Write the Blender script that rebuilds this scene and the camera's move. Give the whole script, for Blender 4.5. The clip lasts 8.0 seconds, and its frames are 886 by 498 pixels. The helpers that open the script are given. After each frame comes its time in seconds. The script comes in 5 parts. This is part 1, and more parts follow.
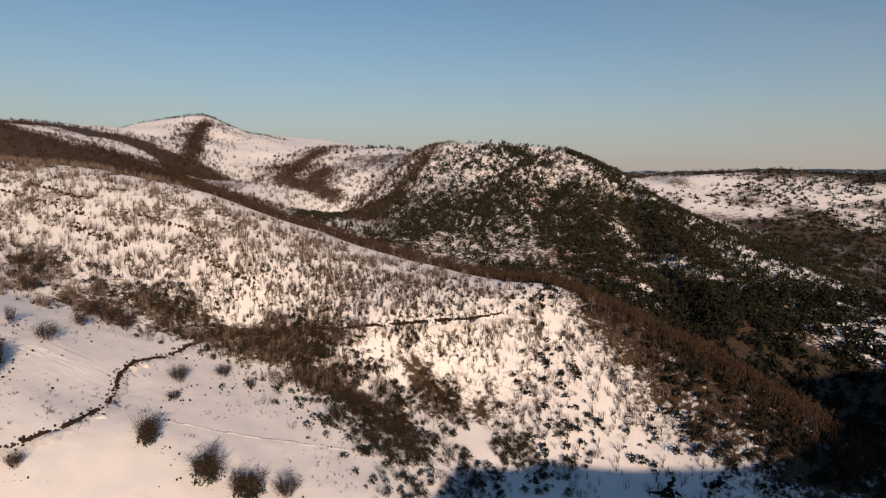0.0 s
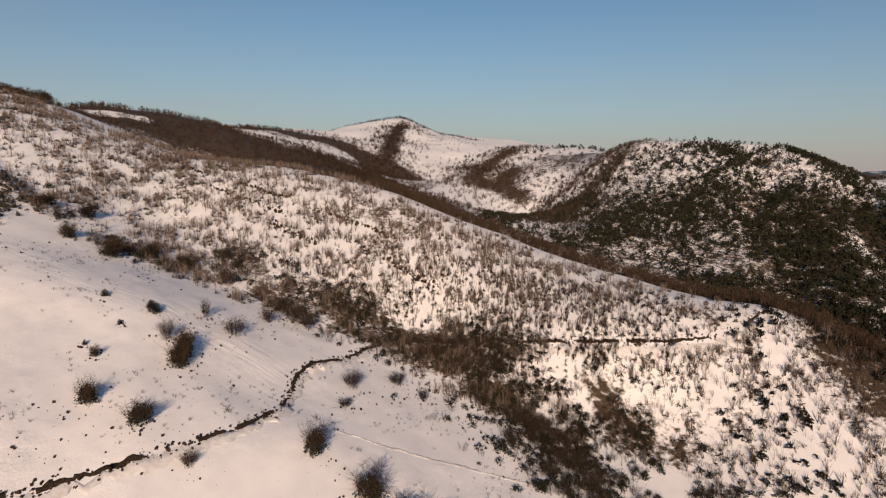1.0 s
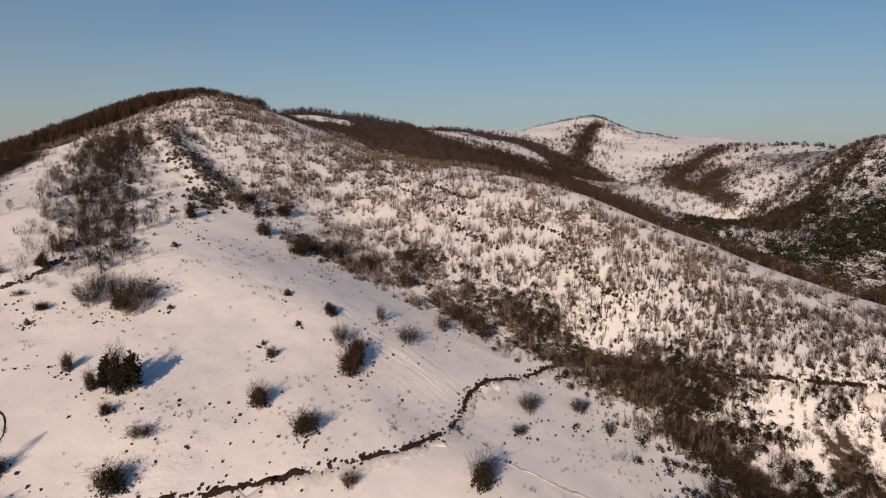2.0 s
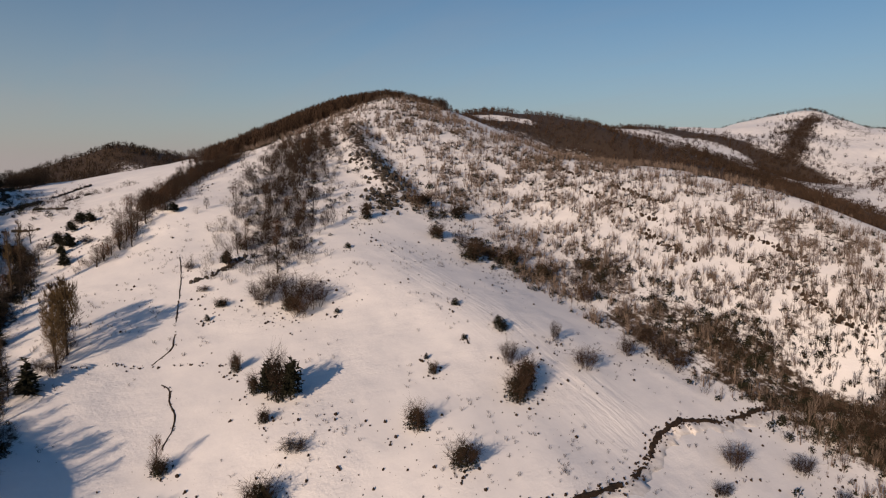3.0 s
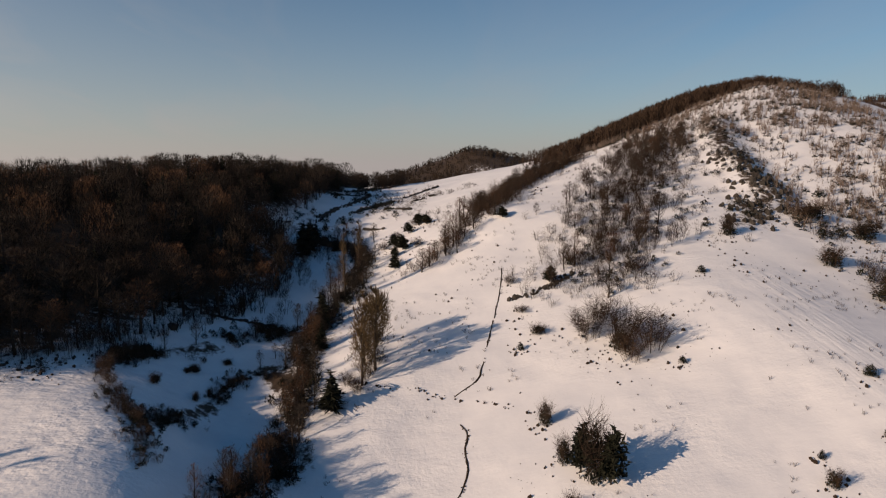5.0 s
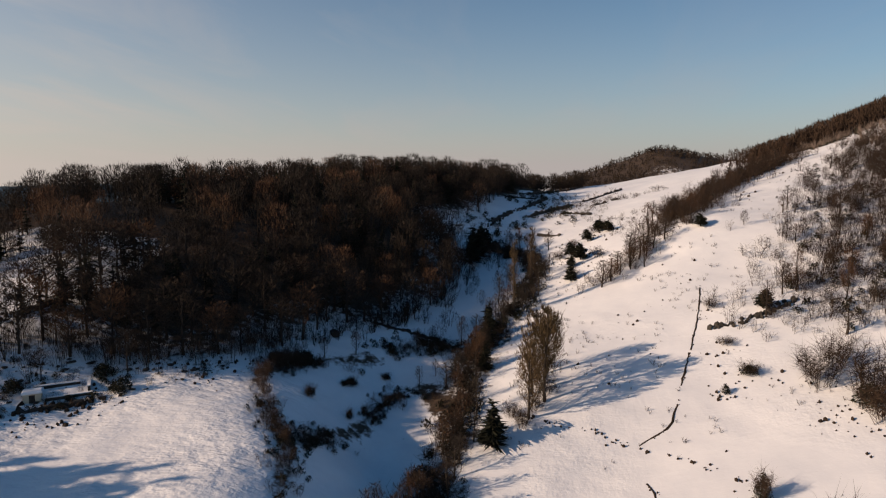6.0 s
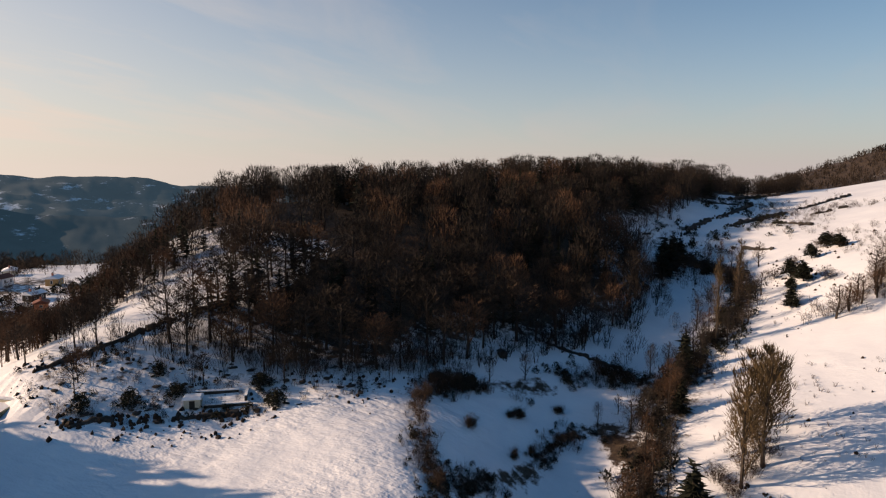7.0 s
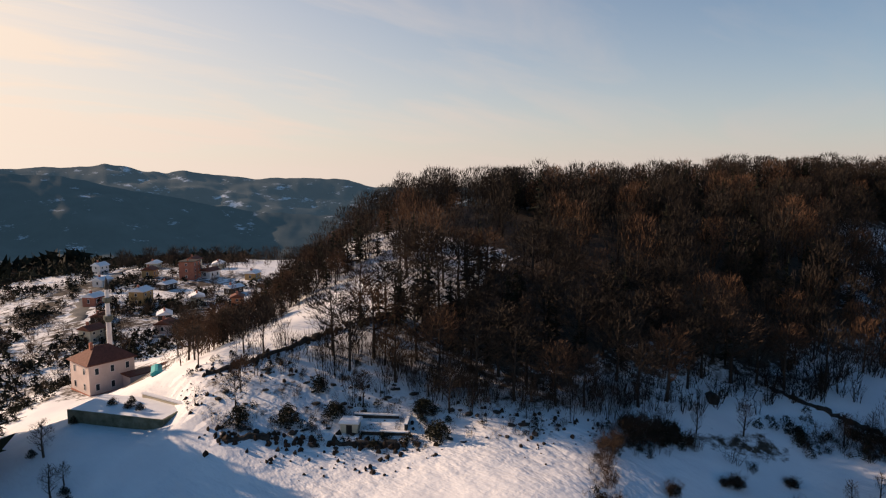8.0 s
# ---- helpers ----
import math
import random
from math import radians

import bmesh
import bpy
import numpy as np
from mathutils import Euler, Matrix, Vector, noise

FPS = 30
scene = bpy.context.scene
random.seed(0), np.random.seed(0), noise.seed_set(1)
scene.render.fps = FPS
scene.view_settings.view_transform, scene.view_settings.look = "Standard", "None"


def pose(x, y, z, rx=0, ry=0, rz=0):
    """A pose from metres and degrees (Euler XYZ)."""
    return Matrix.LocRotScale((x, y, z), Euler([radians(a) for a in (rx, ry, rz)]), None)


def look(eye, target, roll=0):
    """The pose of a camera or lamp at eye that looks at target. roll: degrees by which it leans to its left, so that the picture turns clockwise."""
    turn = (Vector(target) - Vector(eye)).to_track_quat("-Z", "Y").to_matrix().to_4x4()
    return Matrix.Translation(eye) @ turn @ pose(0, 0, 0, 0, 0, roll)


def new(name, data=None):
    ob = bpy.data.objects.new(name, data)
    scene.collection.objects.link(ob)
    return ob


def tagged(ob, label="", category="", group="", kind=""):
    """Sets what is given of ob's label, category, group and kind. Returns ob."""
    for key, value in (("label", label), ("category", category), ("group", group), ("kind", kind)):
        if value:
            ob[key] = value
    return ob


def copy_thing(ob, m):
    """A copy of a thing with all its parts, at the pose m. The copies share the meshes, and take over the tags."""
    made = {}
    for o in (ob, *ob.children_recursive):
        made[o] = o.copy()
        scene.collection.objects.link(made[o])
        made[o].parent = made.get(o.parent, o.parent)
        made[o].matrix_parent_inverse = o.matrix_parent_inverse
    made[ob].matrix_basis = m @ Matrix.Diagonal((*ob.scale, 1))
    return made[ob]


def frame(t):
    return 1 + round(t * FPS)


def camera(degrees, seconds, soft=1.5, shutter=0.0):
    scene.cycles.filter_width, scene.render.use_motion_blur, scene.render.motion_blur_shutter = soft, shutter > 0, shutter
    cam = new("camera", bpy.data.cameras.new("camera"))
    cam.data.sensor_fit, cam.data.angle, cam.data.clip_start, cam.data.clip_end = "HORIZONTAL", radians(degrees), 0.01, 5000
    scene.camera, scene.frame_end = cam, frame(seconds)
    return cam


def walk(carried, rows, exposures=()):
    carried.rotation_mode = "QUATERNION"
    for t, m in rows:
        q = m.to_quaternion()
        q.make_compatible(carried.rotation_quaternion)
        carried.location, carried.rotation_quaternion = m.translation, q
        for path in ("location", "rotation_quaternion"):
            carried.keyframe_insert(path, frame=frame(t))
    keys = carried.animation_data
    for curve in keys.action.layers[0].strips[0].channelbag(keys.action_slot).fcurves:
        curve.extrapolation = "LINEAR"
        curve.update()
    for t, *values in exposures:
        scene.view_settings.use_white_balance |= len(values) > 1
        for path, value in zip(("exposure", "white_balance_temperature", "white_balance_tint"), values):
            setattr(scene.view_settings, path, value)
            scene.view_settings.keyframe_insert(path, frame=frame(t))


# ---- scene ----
cam = camera(69.4, 8.0, 1.15)
METRES, EYE, TILT, LEAN, TURN = 140.0, 140.0, -7.2, -0.7, 0.0
ROWS = [
    (0.0, 0.0, 0.0, 0.0, 0.0, 0.0, -0.0),
    (0.5, -0.0013, 0.0692, 0.0083, 8.24, -0.05, -1.03),
    (1.0, -0.0125, 0.1387, 0.017, 16.64, -0.28, -2.04),
    (1.5, -0.0319, 0.2032, 0.0242, 24.72, -0.58, -2.95),
    (2.0, -0.0606, 0.2637, 0.0313, 33.37, -1.07, -3.87),
    (3.5, -0.1873, 0.4055, 0.0473, 56.93, -3.0, -5.94),
    (4.0, -0.2413, 0.4394, 0.0512, 64.36, -3.75, -6.42),
    (4.5, -0.2975, 0.4644, 0.0543, 71.9, -4.57, -6.84),
    (6.0, -0.4737, 0.4896, 0.0575, 95.34, -7.32, -7.38),
    (6.5, -0.5313, 0.4819, 0.0563, 103.45, -8.27, -7.27),
    (7.0, -0.5854, 0.4664, 0.0542, 111.17, -9.15, -7.06),
    (7.5, -0.638, 0.4427, 0.0506, 119.37, -10.02, -6.73),
    (8.0, -0.6847, 0.4125, 0.0465, 127.45, -10.82, -6.29),
]
walk(cam, [(t, pose(0, 0, EYE, TILT, LEAN, TURN) @ pose(METRES * x, METRES * y, METRES * z, 90 + pitch, roll, yaw)) for t, x, y, z, yaw, pitch, roll in ROWS],
     [(0.0, -0.06, 6850, 10), (2.0, -0.27, 6520, 10), (3.5, -0.24, 6450, 8.5), (4.7, -0.2, 6420, 8), (6.0, 0.02, 6420, 7.5), (7.0, 0.32, 6600, 9), (7.5, 0.4, 6720, 10), (8.0, 0.4, 6720, 10.5)])

# ---- sky and sun ----
SUN_YAW, SUN_UP = 197.0, 20.5
to_sun = Vector((-math.sin(radians(SUN_YAW)) * math.cos(radians(SUN_UP)), math.cos(radians(SUN_YAW)) * math.cos(radians(SUN_UP)), math.sin(radians(SUN_UP))))
world = bpy.data.worlds.new("sky")
scene.world, world.use_nodes = world, True
wn, wl = world.node_tree.nodes, world.node_tree.links
sky = wn.new("ShaderNodeTexSky")
sky.sky_type, sky.sun_disc = "NISHITA", False
sky.sun_elevation, sky.sun_rotation = radians(SUN_UP), math.atan2(to_sun.x, to_sun.y)
sky.air_density, sky.dust_density, sky.ozone_density, sky.altitude = 1.0, 0.7, 2.6, 700
wn["Background"].inputs["Strength"].default_value = 0.88


def wmath(op, a, b=0.0, clamp=False):
    n = wn.new("ShaderNodeMath")
    n.operation, n.use_clamp = op, clamp
    for k, v in enumerate((a, b)):
        if isinstance(v, (int, float)):
            n.inputs[k].default_value = v
        else:
            wl.new(v, n.inputs[k])
    return n.outputs[0]


def wmix(fac, a, b, how="MIX"):
    n = wn.new("ShaderNodeMix")
    n.data_type, n.blend_type = "RGBA", how
    for k, v in ((0, fac), (6, a), (7, b)):
        if isinstance(v, tuple):
            n.inputs[k].default_value = (*v, 1)
        elif isinstance(v, (int, float)):
            n.inputs[k].default_value = v
        else:
            wl.new(v, n.inputs[k])
    return n.outputs[2]


# thin high cloud and haze, brighter towards the sun
way = wn.new("ShaderNodeTexCoord").outputs["Generated"]
split = wn.new("ShaderNodeSeparateXYZ")
wl.new(way, split.inputs[0])
facing = wn.new("ShaderNodeVectorMath")
facing.operation, facing.inputs[1].default_value = "DOT_PRODUCT", tuple(to_sun)
wl.new(way, facing.inputs[0])
toward = wmath("POWER", wmath("ADD", wmath("MULTIPLY", facing.outputs["Value"], 0.5), 0.5, True), 2.55)
up = wmath("MAXIMUM", split.outputs["Z"], 0.0)
high = wmath("POWER", 2.718, wmath("MULTIPLY", wmath("POWER", wmath("DIVIDE", up, 0.38), 2.0), -1.0))
haze = wmath("MULTIPLY", wmath("POWER", 2.718, wmath("MULTIPLY", up, -7.5)), 0.95)


inv = wmath("DIVIDE", 1.0, wmath("ADD", up, 0.12))
comb = wn.new("ShaderNodeCombineXYZ")
wl.new(wmath("MULTIPLY", split.outputs["X"], inv), comb.inputs[0])
wl.new(wmath("MULTIPLY", split.outputs["Y"], inv), comb.inputs[1])
turned = wn.new("ShaderNodeMapping")
turned.inputs["Rotation"].default_value, turned.inputs["Scale"].default_value = (0, 0, radians(35)), (0.55, 1.7, 1)
wl.new(comb.outputs[0], turned.inputs[0])
streaks = wn.new("ShaderNodeTexNoise")
streaks.inputs["Scale"].default_value, streaks.inputs["Detail"].default_value, streaks.inputs["Roughness"].default_value, streaks.inputs["Distortion"].default_value = 0.8, 7, 0.55, 0.6
wl.new(turned.outputs[0], streaks.inputs["Vector"])
veil = wmath("MULTIPLY", wmath("SUBTRACT", streaks.outputs["Fac"], 0.45), 3.0, True)
veil = wmath("ADD", wmath("MULTIPLY", wmath("MULTIPLY", veil, high), wmath("ADD", 0.15, wmath("MULTIPLY", toward, 1.1))), wmath("MULTIPLY", wmath("POWER", toward, 1.5), wmath("MULTIPLY", high, 1.35)), True)
grey = wn.new("ShaderNodeCombineColor")
for k in range(3):
    low_, top_ = ((0.073, 0.030), (0.100, 0.076), (0.105, 0.096))[k]
    wl.new(wmath("ADD", top_, wmath("MULTIPLY", high, low_ - top_)), grey.inputs[k])
blue = wmix(1.0, sky.outputs[0], grey.outputs[0], "MULTIPLY")
pale = wmix(toward, (0.50, 0.43, 0.42), (0.92, 0.77, 0.635))
clouded = wmix(veil, blue, pale)
wl.new(wmix(haze, clouded, pale), wn["Background"].inputs["Color"])

sun = new("sun", bpy.data.lights.new("sun", "SUN"))
sun.data.energy, sun.data.angle, sun.data.color = 4.9, radians(0.6), (1.0, 0.726, 0.522)
sun.matrix_world = look(to_sun * 300, (0, 0, 0))


# ---- materials ----
def material(name, roughness=0.8):
    m = bpy.data.materials.new(name)
    m.use_nodes = True
    b = m.node_tree.nodes["Principled BSDF"]
    b.inputs["Roughness"].default_value = roughness
    b.inputs["Specular IOR Level"].default_value = 0.25
    return m, m.node_tree.nodes, m.node_tree.links, b


def ramp(nodes, links, source, stops):
    r = nodes.new("ShaderNodeValToRGB")
    while len(r.color_ramp.elements) < len(stops):
        r.color_ramp.elements.new(0.5)
    for e, (at, colour) in zip(r.color_ramp.elements, stops):
        e.position, e.color = at, (*colour, 1)
    links.new(source, r.inputs[0])
    return r.outputs[0]


def grain(nodes, links, scale, detail=4, rough_=0.6, stretch=None):
    tc = nodes.new("ShaderNodeNewGeometry")
    n = nodes.new("ShaderNodeTexNoise")
    n.inputs["Scale"].default_value, n.inputs["Detail"].default_value, n.inputs["Roughness"].default_value = scale, detail, rough_
    src = tc.outputs["Position"]
    if stretch:
        mp = nodes.new("ShaderNodeMapping")
        mp.inputs["Scale"].default_value = stretch
        links.new(src, mp.inputs["Vector"])
        src = mp.outputs[0]
    links.new(src, n.inputs["Vector"])
    return n.outputs["Fac"]


def calc(nodes, links, op, a, b=None, clamp=False):
    n = nodes.new("ShaderNodeMath")
    n.operation, n.use_clamp = op, clamp
    for k, v in enumerate((a, b)):
        if v is None:
            continue
        if isinstance(v, (int, float)):
            n.inputs[k].default_value = v
        else:
            links.new(v, n.inputs[k])
    return n.outputs[0]


def blend(nodes, links, fac, a, b):
    n = nodes.new("ShaderNodeMix")
    n.data_type = "RGBA"
    for k, v in ((0, fac), (6, a), (7, b)):
        if isinstance(v, tuple):
            n.inputs[k].default_value = (*v, 1)
        elif isinstance(v, (int, float)):
            n.inputs[k].default_value = v
        else:
            links.new(v, n.inputs[k])
    return n.outputs[2]


def bump(nodes, links, bsdf, source, strength, distance):
    n = nodes.new("ShaderNodeBump")
    n.inputs["Strength"].default_value, n.inputs["Distance"].default_value = strength, distance
    links.new(source, n.inputs["Height"])
    links.new(n.outputs[0], bsdf.inputs["Normal"])


def make_snow_ground():
    m, n, l, b = material("snowy_ground", 0.65)
    snow = ramp(n, l, grain(n, l, 0.12, 5), [(0.3, (0.74, 0.74, 0.76)), (0.7, (0.86, 0.85, 0.85))])
    earth = ramp(n, l, grain(n, l, 1.3, 5), [(0.3, (0.028, 0.019, 0.013)), (0.55, (0.07, 0.048, 0.031)), (0.75, (0.12, 0.09, 0.055))])
    at = n.new("ShaderNodeAttribute")
    at.attribute_name = "bare"
    patch = calc(n, l, "ADD", calc(n, l, "MULTIPLY", grain(n, l, 0.45, 6, 0.7), 0.75), calc(n, l, "MULTIPLY", grain(n, l, 0.09, 3), 0.35))
    cut = calc(n, l, "SUBTRACT", calc(n, l, "ADD", at.outputs["Fac"], -0.05), patch)
    fac = calc(n, l, "ADD", calc(n, l, "MULTIPLY", cut, 9.0), 0.5, True)
    l.new(blend(n, l, fac, snow, earth), b.inputs["Base Color"])
    drift = calc(n, l, "ADD", calc(n, l, "MULTIPLY", grain(n, l, 0.42, 6, 0.6, (1.0, 0.35, 1.0)), 1.35), calc(n, l, "MULTIPLY", grain(n, l, 1.5, 3), 0.35))
    blown = calc(n, l, "ADD", calc(n, l, "MULTIPLY", calc(n, l, "SUBTRACT", grain(n, l, 0.035, 3), 0.45), 4.0, True), 0.22)
    drift = calc(n, l, "MULTIPLY", drift, blown)
    ch = n.new("ShaderNodeAttribute")
    ch.attribute_name = "churn"
    lumps = calc(n, l, "MULTIPLY", calc(n, l, "MULTIPLY", grain(n, l, 0.55, 3, 0.55, (1.0, 0.5, 1.0)), ch.outputs["Fac"]), 2.2)
    fu = n.new("ShaderNodeAttribute")
    fu.attribute_name = "furrow"
    ridges = calc(n, l, "MULTIPLY", calc(n, l, "MULTIPLY", grain(n, l, 0.55, 5, 0.6, (0.16, 1.0, 0.3)), fu.outputs["Fac"]), 1.2)
    bump(n, l, b, calc(n, l, "ADD", calc(n, l, "ADD", drift, lumps), ridges), 0.6, 0.5)
    return m


def make_stem(name, dark, light):
    m, n, l, b = material(name, 0.9)
    info = n.new("ShaderNodeObjectInfo")
    geo = n.new("ShaderNodeNewGeometry")
    mixv = calc(n, l, "ADD", calc(n, l, "MULTIPLY", info.outputs["Random"], 0.6), calc(n, l, "MULTIPLY", geo.outputs["Random Per Island"], 0.4))
    l.new(ramp(n, l, mixv, [(0.05, dark), (0.95, light)]), b.inputs["Base Color"])
    return m


SNOW = make_snow_ground()
BARK = make_stem("grey_bark", (0.02, 0.015, 0.012), (0.062, 0.048, 0.037))
TWIG = make_stem("brown_twigs", (0.02, 0.013, 0.009), (0.07, 0.043, 0.027))
RUST = make_stem("rusty_twigs", (0.045, 0.024, 0.014), (0.125, 0.066, 0.035))
# twig colour darkened to stand in for the shade inside close woods
SHADE_TWIG = make_stem("shade_dark_twigs", (0.014, 0.0105, 0.008), (0.05, 0.035, 0.024))
GREEN = make_stem("dark_needles", (0.006, 0.007, 0.004), (0.022, 0.023, 0.011))
PALE = make_stem("pale_stems", (0.07, 0.054, 0.045), (0.20, 0.155, 0.128))
TAN = make_stem("tan_leaves", (0.06, 0.042, 0.02), (0.16, 0.106, 0.052))


def make_plain(name, low, high, scale, roughness=0.8, relief=0.3):
    """A mottled surface between two colours."""
    m, n, l, b = material(name, roughness)
    g = grain(n, l, scale, 5)
    l.new(ramp(n, l, g, [(0.3, low), (0.7, high)]), b.inputs["Base Color"])
    bump(n, l, b, grain(n, l, scale * 6, 4), relief, 0.05)
    return m


EARTH = make_plain("wet_earth", (0.014, 0.0095, 0.007), (0.052, 0.034, 0.022), 1.5, 0.9, 0.8)
PACKED = make_plain("packed_snow", (0.55, 0.53, 0.52), (0.78, 0.77, 0.77), 0.8, 0.6, 0.5)
CLEAN = make_plain("fresh_snow", (0.76, 0.76, 0.78), (0.86, 0.86, 0.86), 0.6, 0.6, 0.4)
ROCK = make_plain("dark_rock", (0.018, 0.016, 0.014), (0.075, 0.066, 0.057), 1.2, 0.9, 0.9)
PINK = make_plain("pink_render", (0.56, 0.44, 0.40), (0.66, 0.54, 0.49), 0.7, 0.85, 0.2)
CREAM = make_plain("cream_render", (0.50, 0.44, 0.32), (0.62, 0.55, 0.42), 0.7, 0.85, 0.2)
OCHRE = make_plain("ochre_render", (0.36, 0.22, 0.09), (0.48, 0.31, 0.14), 0.7, 0.85, 0.2)
BRICK = make_plain("red_brick_wall", (0.30, 0.11, 0.075), (0.42, 0.18, 0.12), 1.2, 0.85, 0.3)
ORANGE = make_plain("orange_render", (0.52, 0.20, 0.10), (0.62, 0.27, 0.14), 0.9, 0.85, 0.2)
WHITE = make_plain("white_render", (0.62, 0.60, 0.58), (0.76, 0.74, 0.72), 0.6, 0.8, 0.2)
TILES = make_plain("brown_roof_tiles", (0.12, 0.045, 0.03), (0.20, 0.075, 0.05), 1.6, 0.8, 0.6)
CONCRETE = make_plain("grey_green_concrete", (0.06, 0.068, 0.052), (0.17, 0.175, 0.145), 0.6, 0.9, 0.4)
MOSSY = make_plain("mossy_retaining_wall", (0.075, 0.085, 0.05), (0.22, 0.23, 0.17), 0.8, 0.9, 0.4)
DARK = make_plain("dark_timber", (0.02, 0.017, 0.015), (0.05, 0.042, 0.035), 2.0, 0.8, 0.3)
TARP = make_plain("turquoise_tarp", (0.02, 0.28, 0.30), (0.05, 0.42, 0.44), 1.0, 0.5, 0.4)
PAINT = make_plain("white_car_paint", (0.55, 0.58, 0.60), (0.62, 0.65, 0.67), 0.5, 0.35, 0.02)
RUBBER = make_plain("black_rubber", (0.015, 0.015, 0.015), (0.03, 0.03, 0.03), 3.0, 0.8, 0.1)
ASPHALT = make_plain("wet_road", (0.05, 0.05, 0.052), (0.12, 0.115, 0.11), 0.4, 0.7, 0.2)


def make_glass():
    m, n, l, b = material("window_glass", 0.08)
    b.inputs["Base Color"].default_value = (0.03, 0.035, 0.04, 1)
    b.inputs["Specular IOR Level"].default_value = 0.6
    return m


GLASS = make_glass()


def make_distance(name, snow_cut, haze_glow):
    """Wooded mountains with snowy clearings; miles of air painted in as a bluish glow."""
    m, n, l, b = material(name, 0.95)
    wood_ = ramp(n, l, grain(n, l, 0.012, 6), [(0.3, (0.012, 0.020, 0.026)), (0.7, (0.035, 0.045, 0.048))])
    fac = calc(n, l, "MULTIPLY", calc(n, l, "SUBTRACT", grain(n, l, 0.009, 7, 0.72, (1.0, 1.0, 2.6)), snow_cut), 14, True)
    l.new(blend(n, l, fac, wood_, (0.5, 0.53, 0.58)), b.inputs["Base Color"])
    # faint blue emission stands in for the haze of distance
    b.inputs["Emission Color"].default_value = (*haze_glow, 1)
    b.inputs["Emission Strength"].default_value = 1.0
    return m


FAR_WOODS = make_distance("hazed_far_mountains", 0.57, (0.022, 0.036, 0.048))
NEAR_WOODS = make_distance("hazed_valley_side", 0.60, (0.012, 0.024, 0.034))


# ---- land: heights from crest and valley lines ----
def lattice(x, y, seed):
    """Smooth value noise in 0..1 on a unit lattice."""
    xi, yi = np.floor(x), np.floor(y)
    fx, fy = x - xi, y - yi
    fx, fy = fx * fx * (3 - 2 * fx), fy * fy * (3 - 2 * fy)

    def h(i, j):
        v = np.sin(i * 127.1 + j * 311.7 + seed * 74.7) * 43758.5453
        return v - np.floor(v)
    return (h(xi, yi) * (1 - fx) + h(xi + 1, yi) * fx) * (1 - fy) + (h(xi, yi + 1) * (1 - fx) + h(xi + 1, yi + 1) * fx) * fy


def fbm(x, y, size, seed=0, octaves=3):
    total, amp, norm = 0, 1.0, 0
    for o in range(octaves):
        total = total + amp * (lattice(x / size + 13.7 * o, y / size - 7.1 * o, seed + o) - 0.5)
        norm, amp, size = norm + amp, amp * 0.5, size * 0.5
    return total / norm * 2


# the near spur, its shoulders and the meadow below it
SPUR = [(-368, 302, 182), (-336, 266, 168.7), (-297, 227, 153.3), (-252, 202, 137.2), (-211, 178, 123.2), (-188, 155, 114.8), (-165, 148, 108.5), (-140, 137, 98.7), (-112, 129, 89.6)]
SPUR_NORTH = [(-179, 182, 112), (-146, 169, 105), (-129, 164, 100.1), (-88, 178, 83.7)]
SPUR_NOSE = [(-104, 129, 87.2), (-84, 140, 81.9), (-74, 150, 79.1), (-62, 154, 73.8), (-42, 147, 65.8), (-21, 137, 57.4)]
MEADOW = [(-241, 122, 124.6), (-217, 127, 115.5), (-199, 122, 112), (-174, 129, 105.7), (-158, 106, 96.6), (-141, 109, 93.8), (-115, 112, 87.5)]
MEADOW_FOOT = [(-258, 92, 114.8), (-224, 90, 108.5), (-197, 90, 103.6), (-188, 80, 100.5), (-174, 84, 97.6), (-165, 90, 94.4), (-147, 90, 91), (-119, 90, 84)]
STREAM = [(-287, 66, 111.4), (-252, 70, 107.5), (-217, 66, 101.5), (-196, 60, 96.9), (-168, 64, 93.2), (-147, 64, 88.2), (-119, 64, 79.8), (-84, 73, 67.2), (-28, 92, 47.6), (56, 112, 19.6)]
# the ravine, the trail across it and the second ridge
RAVINE = [(-189, 199, 114.8), (-154, 210, 102.2), (-123, 211, 94.5), (-95, 210, 86.1), (-70, 218, 78.4), (-50, 210, 72.1), (-28, 197, 65.5), (-8, 186, 58.5), (14, 171, 49), (59, 140, 28)]
TRAIL = [(-123, 105, 89.6), (-101, 126, 86.2), (-84, 155, 80.6), (-88, 178, 83.7), (-81, 204, 80.9), (-73, 225, 79.5), (-50, 225, 79.8), (-31, 224, 80.9), (-3, 232, 82.6), (25, 244, 86.8), (45, 256, 92.4)]
SNOWFIELD = [(-22, 213, 68.6), (0, 218, 65.1), (28, 217, 64.4), (53, 209, 64.4), (70, 196, 58.8)]
FACE = [(-252, 231, 138.6), (-221, 224, 127.4), (-190, 244, 114.1), (-157, 227, 105), (-123, 231, 100.1), (-73, 258, 100.1), (-34, 249, 91)]
CREST = [(-368, 302, 182), (-343, 323, 174.3), (-311, 328, 160.3), (-276, 337, 151.2), (-244, 346, 141.4), (-207, 349, 138.3), (-182, 344, 136.9), (-136, 318, 130.5), (-115, 316, 125.4), (-87, 315, 116.2), (-59, 309, 108.6), (-35, 301, 101.6), (-4, 288, 95.9), (24, 274, 91.8), (45, 256, 92.4)]
NOSE = [(45, 256, 92.4), (69, 235, 81.2), (83, 216, 75.6), (94, 196, 70), (104, 174, 63), (123, 140, 47.6), (140, 112, 28)]
BACK = [(-322, 462, 134.4), (-210, 434, 105), (-112, 413, 86.8), (0, 378, 70), (84, 343, 56), (154, 294, 35), (210, 231, 8.4), (364, 168, -28)]
